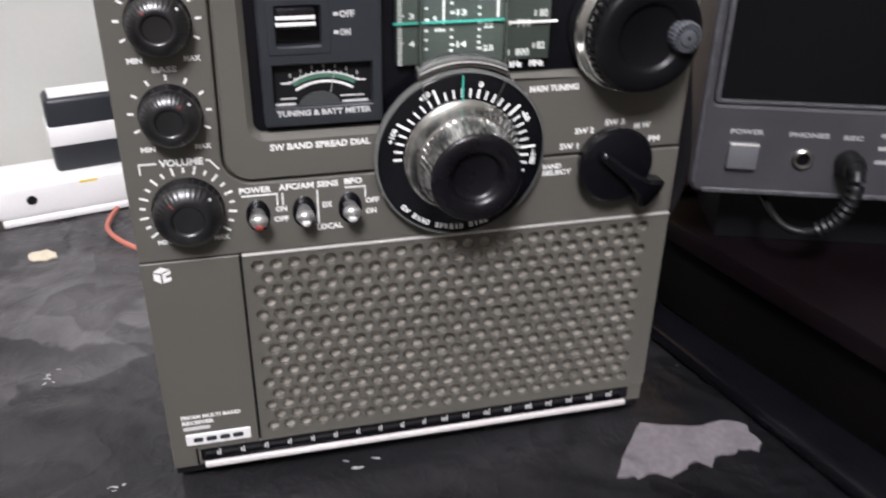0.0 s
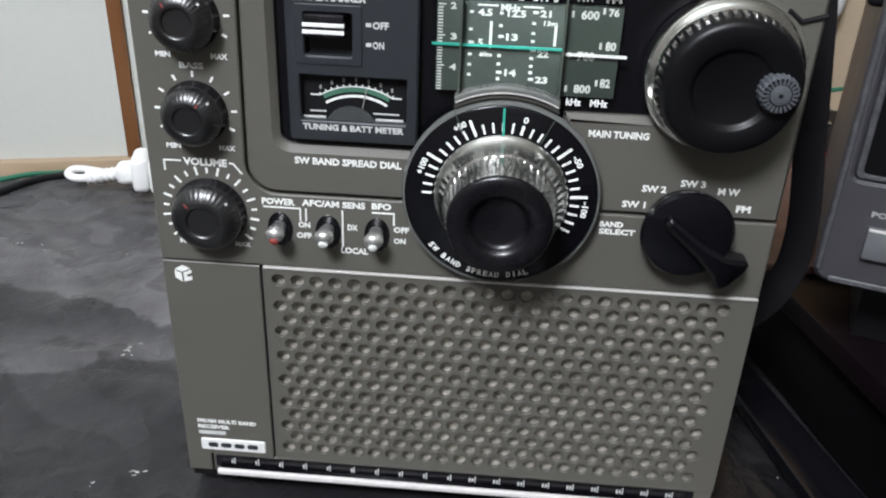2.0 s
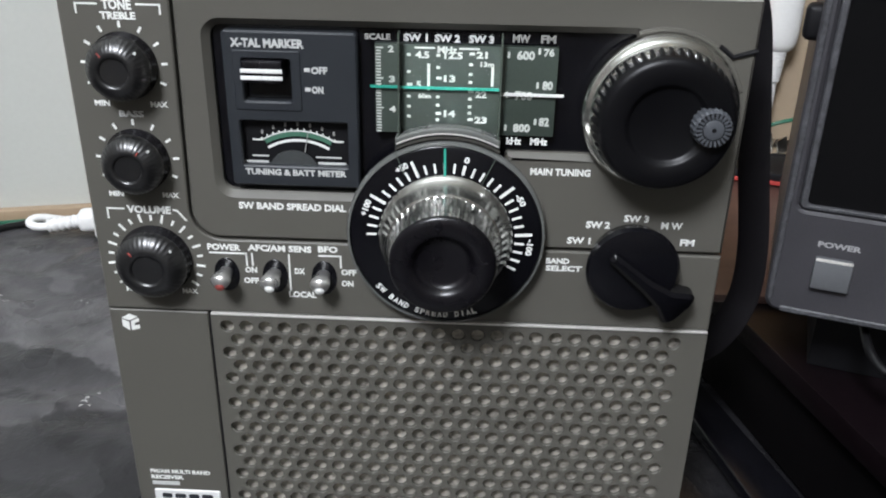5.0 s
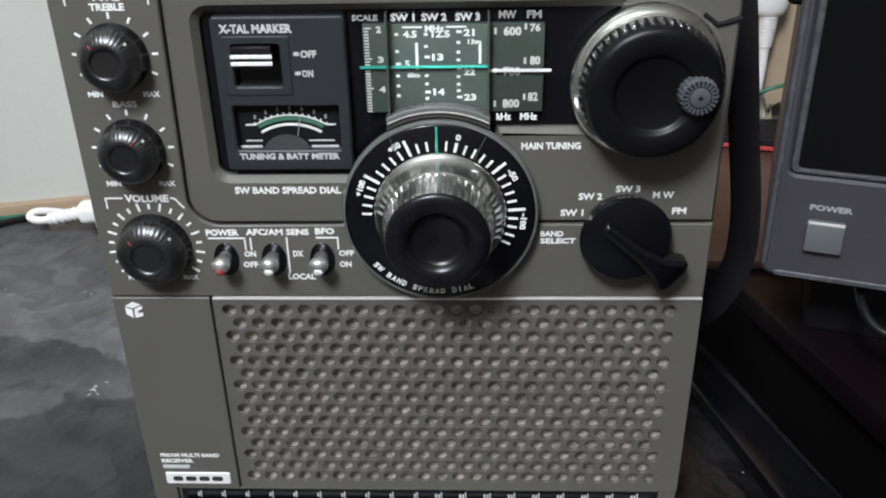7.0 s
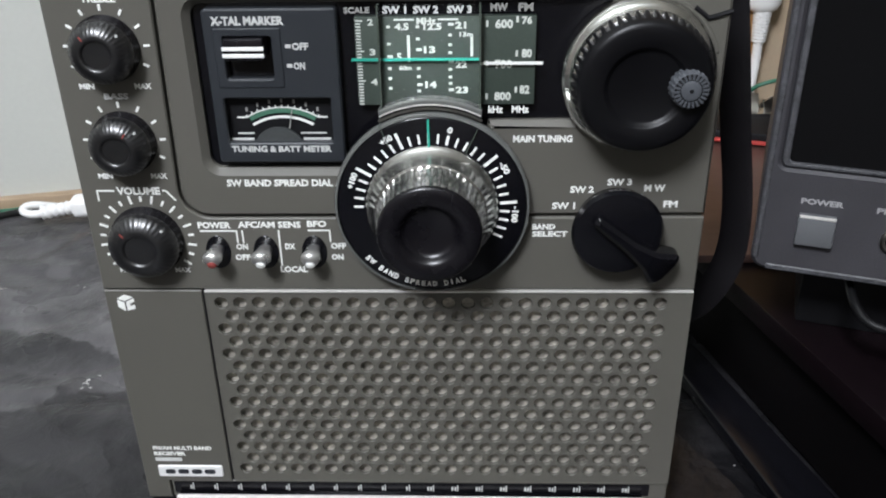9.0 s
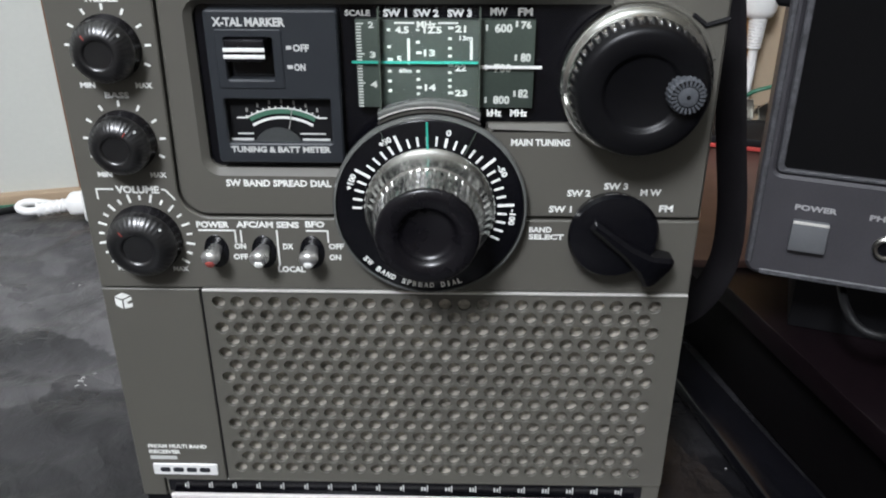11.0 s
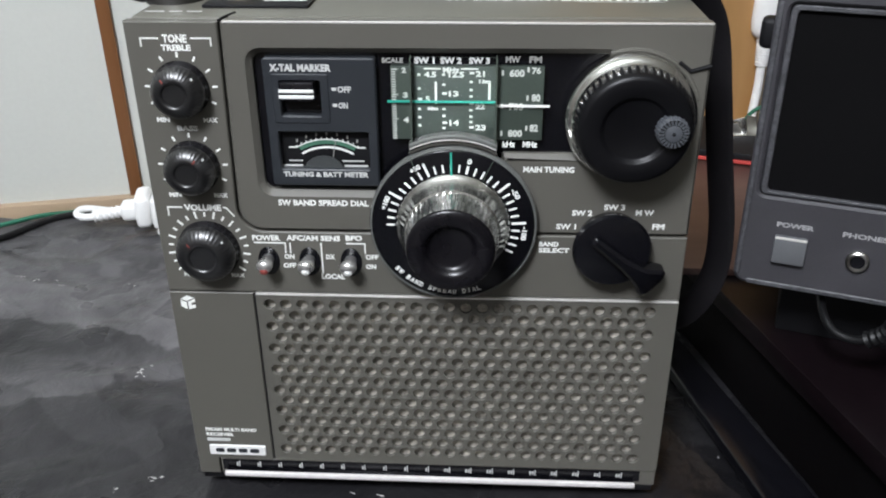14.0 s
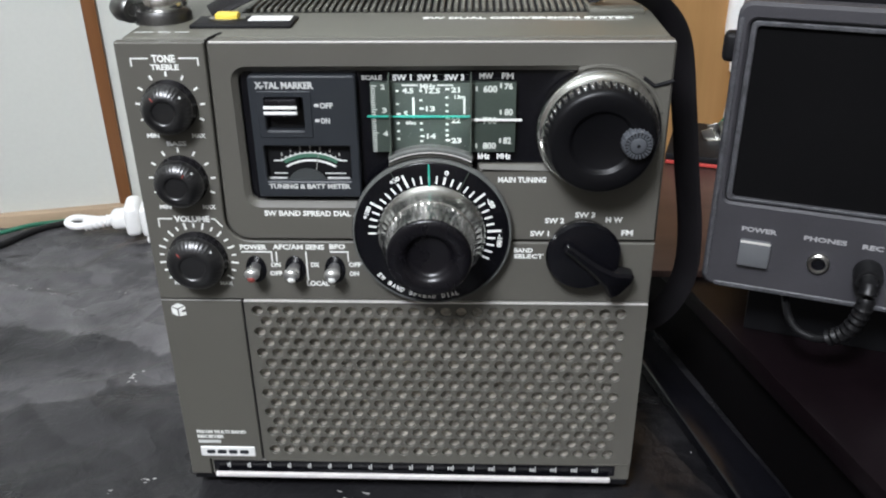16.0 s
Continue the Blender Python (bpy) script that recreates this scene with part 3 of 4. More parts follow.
for words, a, b, z, h in (("POWER", 40.3, 52.4, 140.8, 2.6), ("AFC/AM SENS", 55.0, 78.2, 141.0, 2.6), ("BFO", 80.5, 87.6, 141.3, 2.6), ("ON", 53.4, 57.8, 132.0, 2.4),
                          ("OFF", 52.6, 58.2, 127.6, 2.4), ("DX", 71.6, 75.4, 132.1, 2.4), ("LOCAL", 69.0, 79.2, 122.5, 2.6), ("OFF", 88.6, 94.2, 132.3, 2.4), ("ON", 88.6, 93.0, 127.7, 2.4)):
    lettering(words, a, b, z, h, 0, PRINT, R)
strokes((40.8, 138.5, 54.6, 138.5), (54.3, 138.7, 54.3, 133.6))
strokes((56.4, 138.7, 56.4, 133.6))
strokes((69.8, 138.8, 69.8, 124.0))
strokes((80.6, 138.7, 88.9, 138.7), (88.6, 138.9, 88.6, 133.9))

# window: back, crystal marker box with meter
part("window_back", box(44, 190, 4.2, 5.3, 158, 223), BLACK, R)
mk = part("marker_box", slab(rrect(52.2, 96.4, 165.4, 218.6, 1.5), -0.4, 4.5, [rrect(58.6, 74.4, 195.4, 209.6, 0.8, 2), rrect(56.2, 92.6, 172.6, 188.6, 0.6, 2)], 0.6, 0.5), NAVY, R, "blue-black box with a slide switch and a meter")
part("switch_frame", slab(rrect(55.4, 77.8, 192.4, 212.4, 0.8, 3), -0.8, -0.2, [rrect(58.4, 74.6, 195.2, 209.8, 0.8, 2)], 0.3, 0.3), NAVY, mk, "low raised frame round the switch")
part("switch_well", box(57.5, 75.5, 3.6, 4.4, 194.5, 210.5), BLACK, mk)
sl = part("slide_button", box(58.8, 72.2, -3.2, 3.5, 202.2, 209.4, 0.7), KNOB, mk)
for z in (203.9, 206.2):
    part("white_line", box(58.6, 72.4, -3.6, -3.0, z - 0.55, z + 0.75, 0.1), PRINT, sl)
part("meter_face", box(55.6, 93.2, 3.2, 4.4, 171.6, 188.8), MATT, mk)
cx, cz = 75.0, 160.6
part("meter_arc", flat(circle(cx, cz, 20.9, 24, 59, 121) + circle(cx, cz, 20.0, 24, 59, 121)[::-1], 3.2), PRINT, mk)
part("meter_arc", flat(circle(cx, cz, 23.5, 24, 60, 120) + circle(cx, cz, 21.9, 24, 60, 120)[::-1], 3.2), mat("dull_green_print", (0.06, 0.17, 0.11), 0.5), mk, "green arc")
bm = flat(circle(cx, cz, 24.0, 24, 58, 122) + circle(cx, cz, 23.6, 24, 58, 122)[::-1], 3.2)
for i in range(13):
    a = radians(-31 + 62 * i / 12)
    bar(cx + 24.0 * math.sin(a), cz + 24.0 * math.cos(a), cx + 24.7 * math.sin(a), cz + 24.7 * math.cos(a), 0.45, 3.2, bm)
bar(59.2, 180.9, 62.8, 180.9, 0.5, 3.2, bm)
bar(87.2, 180.9, 90.6, 180.9, 0.5, 3.2, bm)
part("meter_scale", bm, PRINT, mk)
for i in range(7):
    a = radians(-28 + 56 * i / 6)
    x, z = cx + 26.2 * math.sin(a), cz + 26.2 * math.cos(a)
    part("meter_figure", bar(x, z - 0.7, x, z + 0.7, 0.7, 3.2), DIMPRINT, mk)
for a, b, z, w in ((58.8, 64.5, 175.1, 0.5), (80.8, 89.8, 175.1, 0.5), (55.8, 64.2, 172.9, 0.9), (81.6, 91.2, 172.9, 0.9)):
    part("meter_bar", bar(a, z, b, z, w, 3.2), MIDPRINT, mk)
part("meter_hub", flat(circle(73.2, 168.4, 9.2, 24, 24, 156), 2.6, thick=0.8), GREYHUB, mk)
part("needle", bar(77.2, 177.0, 78.6, 184.0, 0.35, 2.4, thick=0.2), DIMPRINT, mk)
lettering("X-TAL MARKER", 55.2, 79.2, 214.8, 2.9, -0.4, MIDPRINT, mk)
lettering("OFF", 81.2, 86.6, 206.3, 2.5, -0.4, MIDPRINT, mk)
lettering("ON", 81.2, 85.0, 199.8, 2.5, -0.4, MIDPRINT, mk)
bm = bar(79.0, 206.4, 80.8, 206.4, 1.2, -0.4)
bar(79.0, 199.9, 80.8, 199.9, 1.2, -0.4, bm)
part("mark", bm, MIDPRINT, mk)
lettering("TUNING & BATT METER", 56.8, 91.8, 170.5, 2.3, -0.4, MIDPRINT, mk)
lettering("SW BAND SPREAD DIAL", 53.2, 91.2, 157.5, 2.7, 0, PRINT, R)

# frequency scale
fs = part("scale_plate", box(102.0, 161.4, 0.9, 4.2, 185.8, 215.4, 0.2), PLATE, R, "grey-green tuning scale")
FY = 0.9
for words, a, b, z, h, m in (("SCALE", 98.8, 107.2, 217.6, 2.0, DIMPRINT), ("SW 1", 111.4, 119.2, 217.6, 2.5, MIDPRINT), ("SW 2", 121.4, 129.6, 217.6, 2.5, MIDPRINT), ("SW 3", 132.4, 140.4, 217.6, 2.5, MIDPRINT),
                             ("MW", 146.4, 152.0, 218.2, 2.6, DIMPRINT), ("FM", 155.4, 160.2, 218.2, 2.6, DIMPRINT), ("kHz", 146.0, 151.0, 184.0, 2.5, PRINT), ("MHz", 154.0, 159.8, 184.0, 2.5, PRINT)):
    lettering(words, a, b, z, h, 1.0, m, R)
for words, a, b, z, h in (("2", 106.4, 108.2, 213.8, 2.2), ("3", 106.6, 108.6, 203.9, 2.2), ("4", 106.6, 108.8, 193.8, 2.2), ("MHz", 122.4, 128.8, 214.0, 2.2),
                          ("4.5", 115.2, 119.8, 212.2, 2.3), ("12.5", 124.6, 130.6, 212.2, 2.3), ("21", 135.0, 138.6, 212.6, 2.3), ("13", 124.6, 128.4, 204.6, 2.3), ("5", 115.6, 117.2, 202.4, 2.3),
                          ("14", 124.8, 128.6, 192.8, 2.3), ("22", 135.0, 138.8, 199.6, 2.3), ("23", 135.0, 139.2, 190.9, 2.3), ("13m", 136.4, 140.8, 209.6, 1.6), ("60m", 116.2, 120.4, 198.6, 1.6),
                          ("600", 148.0, 153.8, 212.9, 3.0), ("700", 148.0, 153.8, 199.6, 3.0), ("800", 148.0, 153.6, 188.6, 3.0), ("76", 156.6, 160.0, 214.0, 2.6), ("80", 156.8, 160.2, 203.2, 3.0), ("82", 156.4, 159.8, 190.9, 3.0)):
    lettering(words, a, b, z, h, FY, SCALEPRINT, fs)
bm = bmesh.new()
for i in range(29):
    z = 214.2 - i * 1.0
    bar(102.4, z, 104.8 if i % 10 == 0 else 104.0, z, 0.42, FY, bm)
for x, zs in ((112.6, (212.2, 206.6, 202.4, 198.4, 195, 191.6)), (122.2, (212.2, 208.2, 204.7, 198.4, 195.6, 192.8, 190.6)), (132.8, (212.9, 209.4, 206.2, 203.6, 200.6, 198, 195.4, 193.2, 191.0))):
    for k, z in enumerate(zs):
        wide = 1.8 if z in (202.4, 204.7, 192.8, 212.9, 200.6, 191.0) else 1.2
        bar(x - 0.1, z, x - 0.1 + wide, z, 0.85, FY, bm)
bar(119.6, 209.4, 119.6, 200.6, 0.9, FY, bm)
bar(140.4, 208.8, 140.4, 202.4, 0.9, FY, bm)
bar(115.0, 214.5, 121.6, 214.5, 0.55, FY, bm)
bar(129.4, 214.5, 136.0, 214.5, 0.55, FY, bm)
for x, zs in ((145.4, (213.0, 199.8, 188.6)), (155.2, (214.4, 203.2, 190.9))):
    for z in zs:
        bar(x, z - 1.0, x, z + 1.0, 0.8, FY, bm)
part("scale_mark", bm, SCALEPRINT, fs)
part("cursor", box(100.6, 143.0, -0.3, 0.3, 201.2, 202.0), GREEN, R, "green cursor line")
part("cursor", box(143.0, 163.9, -0.3, 0.3, 199.7, 200.6), PRINT, R, "white cursor line")
cover = part("clear_cover", box(110.2, 143.0, -3.0, -2.7, 184.5, 220.0), GLASS, R, "clear acrylic cover over the dial")
cover.visible_shadow = False
arc = circle(126.4, 150.2, 39.2, 24, 63.5, 116.5)
arc2 = circle(126.4, 150.2, 36.2, 24, 61.5, 118.5)
part("cover_edge", slab(arc + arc2[::-1], -4.4, 0.5, [], 0.5), LENS, R, "thick clear edge of the cover")
for ex in (110.1, 143.1):
    part("cover_side", box(ex - 0.3, ex + 0.3, -3.5, 0.8, 184.5, 219.8), PALEACRYL, R, "pale edge of the clear cover")
# bright arc paints a reflection on the clear cover's rim
part("cover_rim", flat(circle(126.4, 150.2, 36.2, 24, 61, 119) + circle(126.4, 150.2, 35.5, 24, 61, 119)[::-1], -3.9, thick=0.6), STEEL, R, "glint painted along the clear cover's rim")
part("hair_line", bar(125.9, 172.3, 125.7, 183.0, 0.75, -6.35, thick=0.1), GREEN, R, "green hair line")
part("cover_line", bar(109.2, 181.2, 112.3, 173.0, 0.3, -6.3, thick=0.1), PALEACRYL, R, "faint edge of the clear cover")
part("cover_line", bar(142.4, 179.6, 138.4, 170.9, 0.3, -6.3, thick=0.1), PALEACRYL, R, "faint edge of the clear cover")
# second pale arc, another painted reflection on the clear plastic
part("cover_rim", flat(circle(126.4, 150.2, 37.6, 24, 63, 117) + circle(126.4, 150.2, 37.2, 24, 63, 117)[::-1], -4.6, thick=0.4), EDGE, R, "glint painted along the clear cover's moulding")

# band spread dial
DX, DZ = 126.4, 150.2
dial = part("band_spread_dial", lathe([(33.9, 0.2), (33.9, -3.8), (33.3, -5.0), (32.6, -5.4), (0.01, -5.4)], DX, DZ, 96), BLACK, R)
part("dial_rim", lathe([(33.8, -2.2), (34.7, -2.2), (34.7, -4.2), (34.2, -5.3), (33.5, -5.5), (33.5, -4.6)], DX, DZ, 96), LENS, dial, "thin clear rim")
for k in range(-14, 15):
    a = 13 + 7.28 * k
    long = k % 5 == 0 and k != 0
    c, s = math.sin(radians(a)), math.cos(radians(a))
    r0, r1 = (24.0, 30.0) if long else (24.0, 27.4)
    part("dial_tick", bar(DX + r0 * c, DZ + r0 * s, DX + r1 * c, DZ + r1 * s, 1.0 if long or k == 0 else 0.75, -5.4), PRINT, dial)
for words, a, w in (("+100", -69.5, 6.2), ("+50", -31.0, 4.6), ("0", 13.2, 1.8), ("-50", 59.5, 4.6), ("-100", 95.2, 6.2)):
    x, z = DX + 29.4 * math.sin(radians(a)), DZ + 29.4 * math.cos(radians(a))
    lettering(words, x - w / 2, x + w / 2, z, 2.3, -5.4, PRINT, dial, turn=-a)
word = "SW BAND SPREAD DIAL"
for i, ch in enumerate(word):
    if ch != " ":
        a = 229.6 - i * 3.9
        x, z = DX + 30.7 * math.sin(radians(a)), DZ + 30.7 * math.cos(radians(a))
        wide = 1.1 if ch == "W" else 0.3 if ch == "I" else 0.82
        lettering(ch, x - wide, x + wide, z, 2.2, -5.4, PRINT, dial, turn=180 - a)
part("chrome_skirt", lathe([(23.2, -5.2), (23.3, -6.0), (22.9, -6.6), (22.6, -6.9), (20.9, -8.6), (20.0, -12.6), (19.6, -13.8), (19.0, -14.0)], DX, DZ, 180), BRUSHED, dial, "polished chrome skirt")
part("ribbed_ring", lathe([(19.0, -13.6), (19.2, -14.4), (17.9, -25.4), (17.2, -26.4)], DX, DZ, 352, 44, 0.8, (1, 2)), RIBMETAL, dial, "ribbed metal ring")
part("cap", lathe([(17.1, -25.8), (17.6, -26.6), (17.4, -27.3), (16.6, -28.0), (14.6, -28.3), (11.6, -28.1), (10.3, -27.4), (9.6, -26.2), (8.8, -25.1), (7.6, -24.7), (0.01, -24.4)], DX, DZ, 120), KNOB, dial, "black cap with a finger dish")

# main tuning knob
MX, MZ = 195.0, 196.3
main = part("main_tuning_knob", lathe([(25.0, 3), (25.4, -0.5), (25.4, -2.4), (25.3, -3.4), (24.95, -4.3), (24.4, -5.1), (23.7, -5.8), (22.9, -6.3), (22.5, -7.4), (22.3, -9.6), (21.4, -9.8)], MX, MZ, 128), CHROME, R)
part("knob_body", lathe([(21.4, -8.2), (22.8, -9.0), (22.4, -12.8), (21.7, -14.6), (21.2, -15.8), (20.4, -16.8), (19.0, -17.3), (13.6, -17.2), (12.7, -16.7), (12.1, -15.7), (11.2, -15.3), (0.01, -15.1)], MX, MZ, 288, 48, 1.1, (1, 2)), KNURL, main)
FX, FZ = 208.3, 196.6
fk = part("finger_knob", lathe([(5.2, -13.0), (5.7, -14.4), (6.3, -15.4), (6.0, -19.6), (5.3, -20.3), (3.5, -20.1), (3.2, -20.2), (2.8, -20.6), (0.01, -20.6)], FX, FZ, 144, 22, 0.35, (2, 3)), GREYKNOB, main, "grey ribbed finger knob")
bm = bmesh.new()
for i in range(22):
    a = 2 * math.pi * (i + 0.25) / 22
    bar(FX + 3.5 * math.cos(a), FZ + 3.5 * math.sin(a), FX + 5.4 * math.cos(a), FZ + 5.4 * math.sin(a), 0.7, -20.2, bm, 0.45)
part("knob_groove", flat(circle(FX, FZ, 5.3, 32) , -20.25, thick=0.1), MATT, fk, "dark grooves between the ribs")
part("knob_rib", bm, GREYKNOB, fk)
part("knob_hub", lathe([(3.3, -20.2), (3.1, -20.8), (2.7, -21.0), (0.01, -20.9)], FX, FZ, 32), GREYKNOB, fk)
part("knob_dimple", flat(circle(FX, FZ, 0.7, 12), -20.9, thick=0.08), MATT, fk, "dark dimple")
part("groove", tube([(211.6, -0.1, 217.8), (216.4, -0.1, 214.4), (223.8, -0.1, 216.6)], 0.85, 8, 1), MATT, R)
part("knob_lip", slab(circle(MX, MZ, 27.0, 40, 15, 110) + circle(MX, MZ, 25.5, 40, 15, 110)[::-1], -0.5, 0.5, [], 0.3), OLIVE, R, "raised lip round the tuning knob")
lettering("MAIN TUNING", 154.6, 175.0, 173.7, 2.6, 0, PRINT, R)

# band selector
BX, BZ = 191.8, 141.2
bs = part("band_selector", lathe([(14.2, 0.2), (14.6, -3), (16.0, -5.5), (16.2, -7.0), (15.2, -8.4), (11, -9.2), (0.01, -9.6)], BX, BZ, 72), BLACK, R)
lev = slab(rounded([(-11, -1.8), (6, -2.6), (15, -4.2), (22.6, -8.0), (25, -4.5), (25, 4.5), (22.6, 8.0), (15, 4.2), (6, 2.6), (-11, 1.8)], [1, 3, 6, 2.2, 6, 6, 2.2, 6, 3, 1], 3), -13.6, -3.5, [], 1.4)
for v in lev.verts:
    if v.co.x > 12:
        v.co.y += 0.32 * (v.co.x - 12) if v.co.y < -8 else 0
lev.transform(Matrix.Translation((BX, 0, BZ)) @ Matrix.Rotation(radians(39), 4, "Y"))
part("lever", lev, BLACK, bs)
for words, x, z, w in (("SW 1", 173.2, 148.4, 8.2), ("SW 2", 179.4, 154.7, 8.4), ("SW 3", 192.4, 157.5, 8.6), ("M W", 204.9, 155.2, 7.4), ("FM", 211.0, 149.0, 5.0)):
    lettering(words, x - w / 2, x + w / 2, z, 2.6, 0, PRINT, R)
lettering("BAND", 162.3, 170.6, 140.1, 2.2, 0, PRINT, R)
lettering("SELECT", 162.3, 175.2, 137.2, 2.2, 0, PRINT, R)

# top of the radio
part("vent_bed", box(40, 203, 50, 88, 232.6, 233.2), MATT, R)
for i in range(52):
    x = 42 + i * 3.1
    part("vent_rib", box(x, x + 1.7, 50, 88, 233.0, 234.8, 0.3, seg=1), OLIVE_TOP, R)
sp = part("switch_plate", box(25, 68, 20, 38, 232.8, 234.4, 0.5), MATT, R, "black plate with a yellow button")
part("yellow_button", box(33.5, 43.5, 29, 35, 234, 237.2, 1.0), YELLOW, sp, "yellow push button")
bm = bmesh.new()
merge(bm, prism(circle(38.5, 32, 8.0, 32), 234.2, 235.0, 0))
for v in bm.verts:
    v.co.y = 32 + (v.co.y - 32) * 0.6
part("button_ring", bm, STEEL, sp, "oval metal rim")
part("white_label", box(48, 66, 28, 36.5, 234.3, 234.7), WHITE, sp, "white label")
bm = box(52, 61, 31.6, 32.4, 234.7, 234.8)
part("label_bar", bm, DIMPRINT, sp)
lettering("SW DUAL CONVERSION SYSTEM", 122, 212, 38.5, 4.0, 233.0, PRINT, R, top=True)
part("print_bar", box(176, 210, 33.6, 35.0, 233.0, 233.15), DIMPRINT, R)
# antenna swivel
def upright(profile, x, y, seg=40, **k):
    bm = lathe([(r, -z) for r, z in profile], 0, 0, seg, **k)
    bm.transform(Matrix.Translation((x, y, 0)) @ Matrix.Rotation(radians(-90), 4, "X"))
    return bm


AX, AY = 9.0, 37.0
an = part("antenna_base", upright([(12.2, 232.5), (12.2, 236.4), (11.4, 238.2), (0.01, 238.2)], AX, AY), DARKSTEEL, R, "dark steel antenna foot")
part("swivel", upright([(9.8, 238.0), (10.6, 239.6), (10.6, 243.0), (9.6, 244.6), (8.8, 246), (8.8, 251), (0.01, 251.5)], AX + 0.5, AY), CHROME, an, "worn chrome antenna swivel")
part("antenna_joint", upright([(7.4, 250.6), (7.6, 262), (5, 266), (0.01, 266)], AX + 1, AY), BLACK, an)
bm = lathe([(0.01, 8), (4.2, 8), (5.6, 5), (5.8, -2), (4.8, -3.4), (3.0, -3.4), (2.4, -2.6), (0.01, -2.6)], 0, 0, 28)
bm.transform(Matrix.Translation((AX - 12.0, AY - 7, 239.2)) @ Matrix.Rotation(radians(55), 4, "Z"))
part("swivel_screw", bm, DARKSTEEL, an, "steel swivel screw")
for a, b in ((4, 12), (14, 19), (21, 27)):
    part("print_mark", box(a, b, 13.4, 14.4, 233.0, 233.15), MIDPRINT, R)
part("top_seam", tube([(37.2, 0.6, 232.6), (38.4, 5, 233.0), (40.6, 12, 233.0)], 0.6, 8, 4), MATT, R, "dark seam")
part("strap_bracket", box(194, 218, 44, 58, 232.6, 235.4, 0.8), OLIVE_TOP, R, "low strap bracket")

# shoulder strap
strap = thing("shoulder_strap", 240, 60, 0, "black leatherette shoulder strap hanging from the radio", "strap")
part("strap_right", tube([(196, 57, 238), (206, 54, 241), (217, 50, 240.5), (228, 49, 233), (235.5, 49, 219), (241, 49, 189), (245.5, 49, 160), (251, 49, 125), (251, 50, 100), (244, 53, 80), (234, 60, 66), (226, 78, 48), (215, 105, 22), (170, 118, 5)], 1, 14, 8, flatten=(13, 2.2, (0.75, -0.6, 0.2))), STRAP, strap)
part("strap_left", tube([(27, 46, 234), (32, 48, 236.5), (40, 52, 240), (50, 56, 243), (69, 60, 245), (94, 61, 244), (112, 66, 244), (126, 78, 242), (133, 98, 233), (136, 110, 190), (138, 112, 100), (150, 116, 20)], 1, 14, 8, flatten=(15, 3.6, (-0.3, 1, 0.3))), STRAP, strap)

# ---- the receiver unit on its platform ----
plat = thing("platform", 420, 60, 0, "low dark brown lacquered stand beside the radio", "stand")
def leaning(y, x0=270.0, y0=83.0, k=0.29):
    return x0 - k * (y - y0)


top_pts = [(leaning(-260), -260), (860, -180), (860, 300), (leaning(300) + 12, 300)]
part("stand_top", prism(top_pts, 48, 60, 1.0), LACQUER, plat)
# the side's near-black colour takes in the shadow over the stand
part("stand_side", prism([(leaning(-255) + 6, -255), (850, -175), (850, 290), (leaning(290) + 20, 290)], 1, 48, 0), mat("shaded_stand_wood", (0.003, 0.0026, 0.0028), 0.45, 0.0, 0.4, 300, 20, 0.1, spec=0.12), plat)
part("floor_rail", prism([(leaning(200, 262, 44, 0.24), 200), (leaning(-260, 262, 44, 0.24), -260), (leaning(-260, 286, 70, 0.27), -260), (leaning(200, 276, 70, 0.27), 200)], 0.5, 9, 2.5), BLACK, plat, "low glossy black rail")

bb = thing("brown_board", 330, 205, 60, "reddish-brown wooden board lying on the stand behind the receiver", "board")
part("board", prism([(246, 120), (440, 120), (440, 299), (238, 299)], 60.2, 65, 0.8), REDWOOD, bb)

UNIT_TURN = -19.0
unit = thing("receiver_unit", 260.2, 44.0, 98.2, "charcoal desktop receiver with a black cloth front on the stand", "receiver", rz=UNIT_TURN)
um = Matrix.Translation((260.2, 44.0, 98.2)) @ Matrix.Rotation(radians(UNIT_TURN), 4, "Z") @ Matrix.Rotation(radians(-1.0), 4, "X")


def upart(name, bm, material, parent=None, label="", **k):
    bm.transform(um)
    return part(name, bm, material, parent or unit, label, **k)


UW, UH = 236, 138
upart("enclosure", box(-1.6, UW - 0.5, 5, 150, 1.5, UH + 1.6, 5, seg=4), DARKBOX)
upart("front_frame", slab(rrect(-2.0, UW, 1.2, UH + 2, 6), 0, 6, [rrect(3.4, UW - 6, 46.6, UH - 5.5, 3, 3)], 1.6, 1.2), DARKBOX)
upart("side_rib", slab(rrect(-1.4, 1.0, 6, UH - 5, 1.1, 3), -0.7, 3, [], 0.5), BEZEL, None, "rough-grained edge")
upart("bottom_rib", slab(rrect(4, UW - 6, 1.6, 4.2, 1.2, 3), -0.6, 3, [], 0.5), BEZEL)
upart("grille_frame", slab(rrect(4.0, UW - 7, 47.2, UH - 6.2, 2.6, 3), 0.8, 4, [rrect(6.6, UW - 9, 49.0, UH - 8.4, 1.8, 3)], 0.5, 0.4), BEZEL)
upart("grille_cloth", box(5, UW - 8, 3.0, 4.2, 48, UH - 7.5), CLOTH, None, "black grille cloth")
pb = upart("power_button", box(13.6, 28.0, -3.2, 2, 15.6, 28.8, 0.8), BUTTON, None, "grey push button")
# pale strip paints the highlight on the button's top edge
upart("button_glint", box(13.9, 27.7, -3.4, -2.4, 27.8, 29.0, 0.3), EDGE, pb)
jk = upart("phones_jack", lathe([(5.0, 0.2), (5.0, -1.6), (4.2, -2.2), (3.2, -2.0), (3.0, 0.2)], 49.9, 21.6, 32), STEEL)
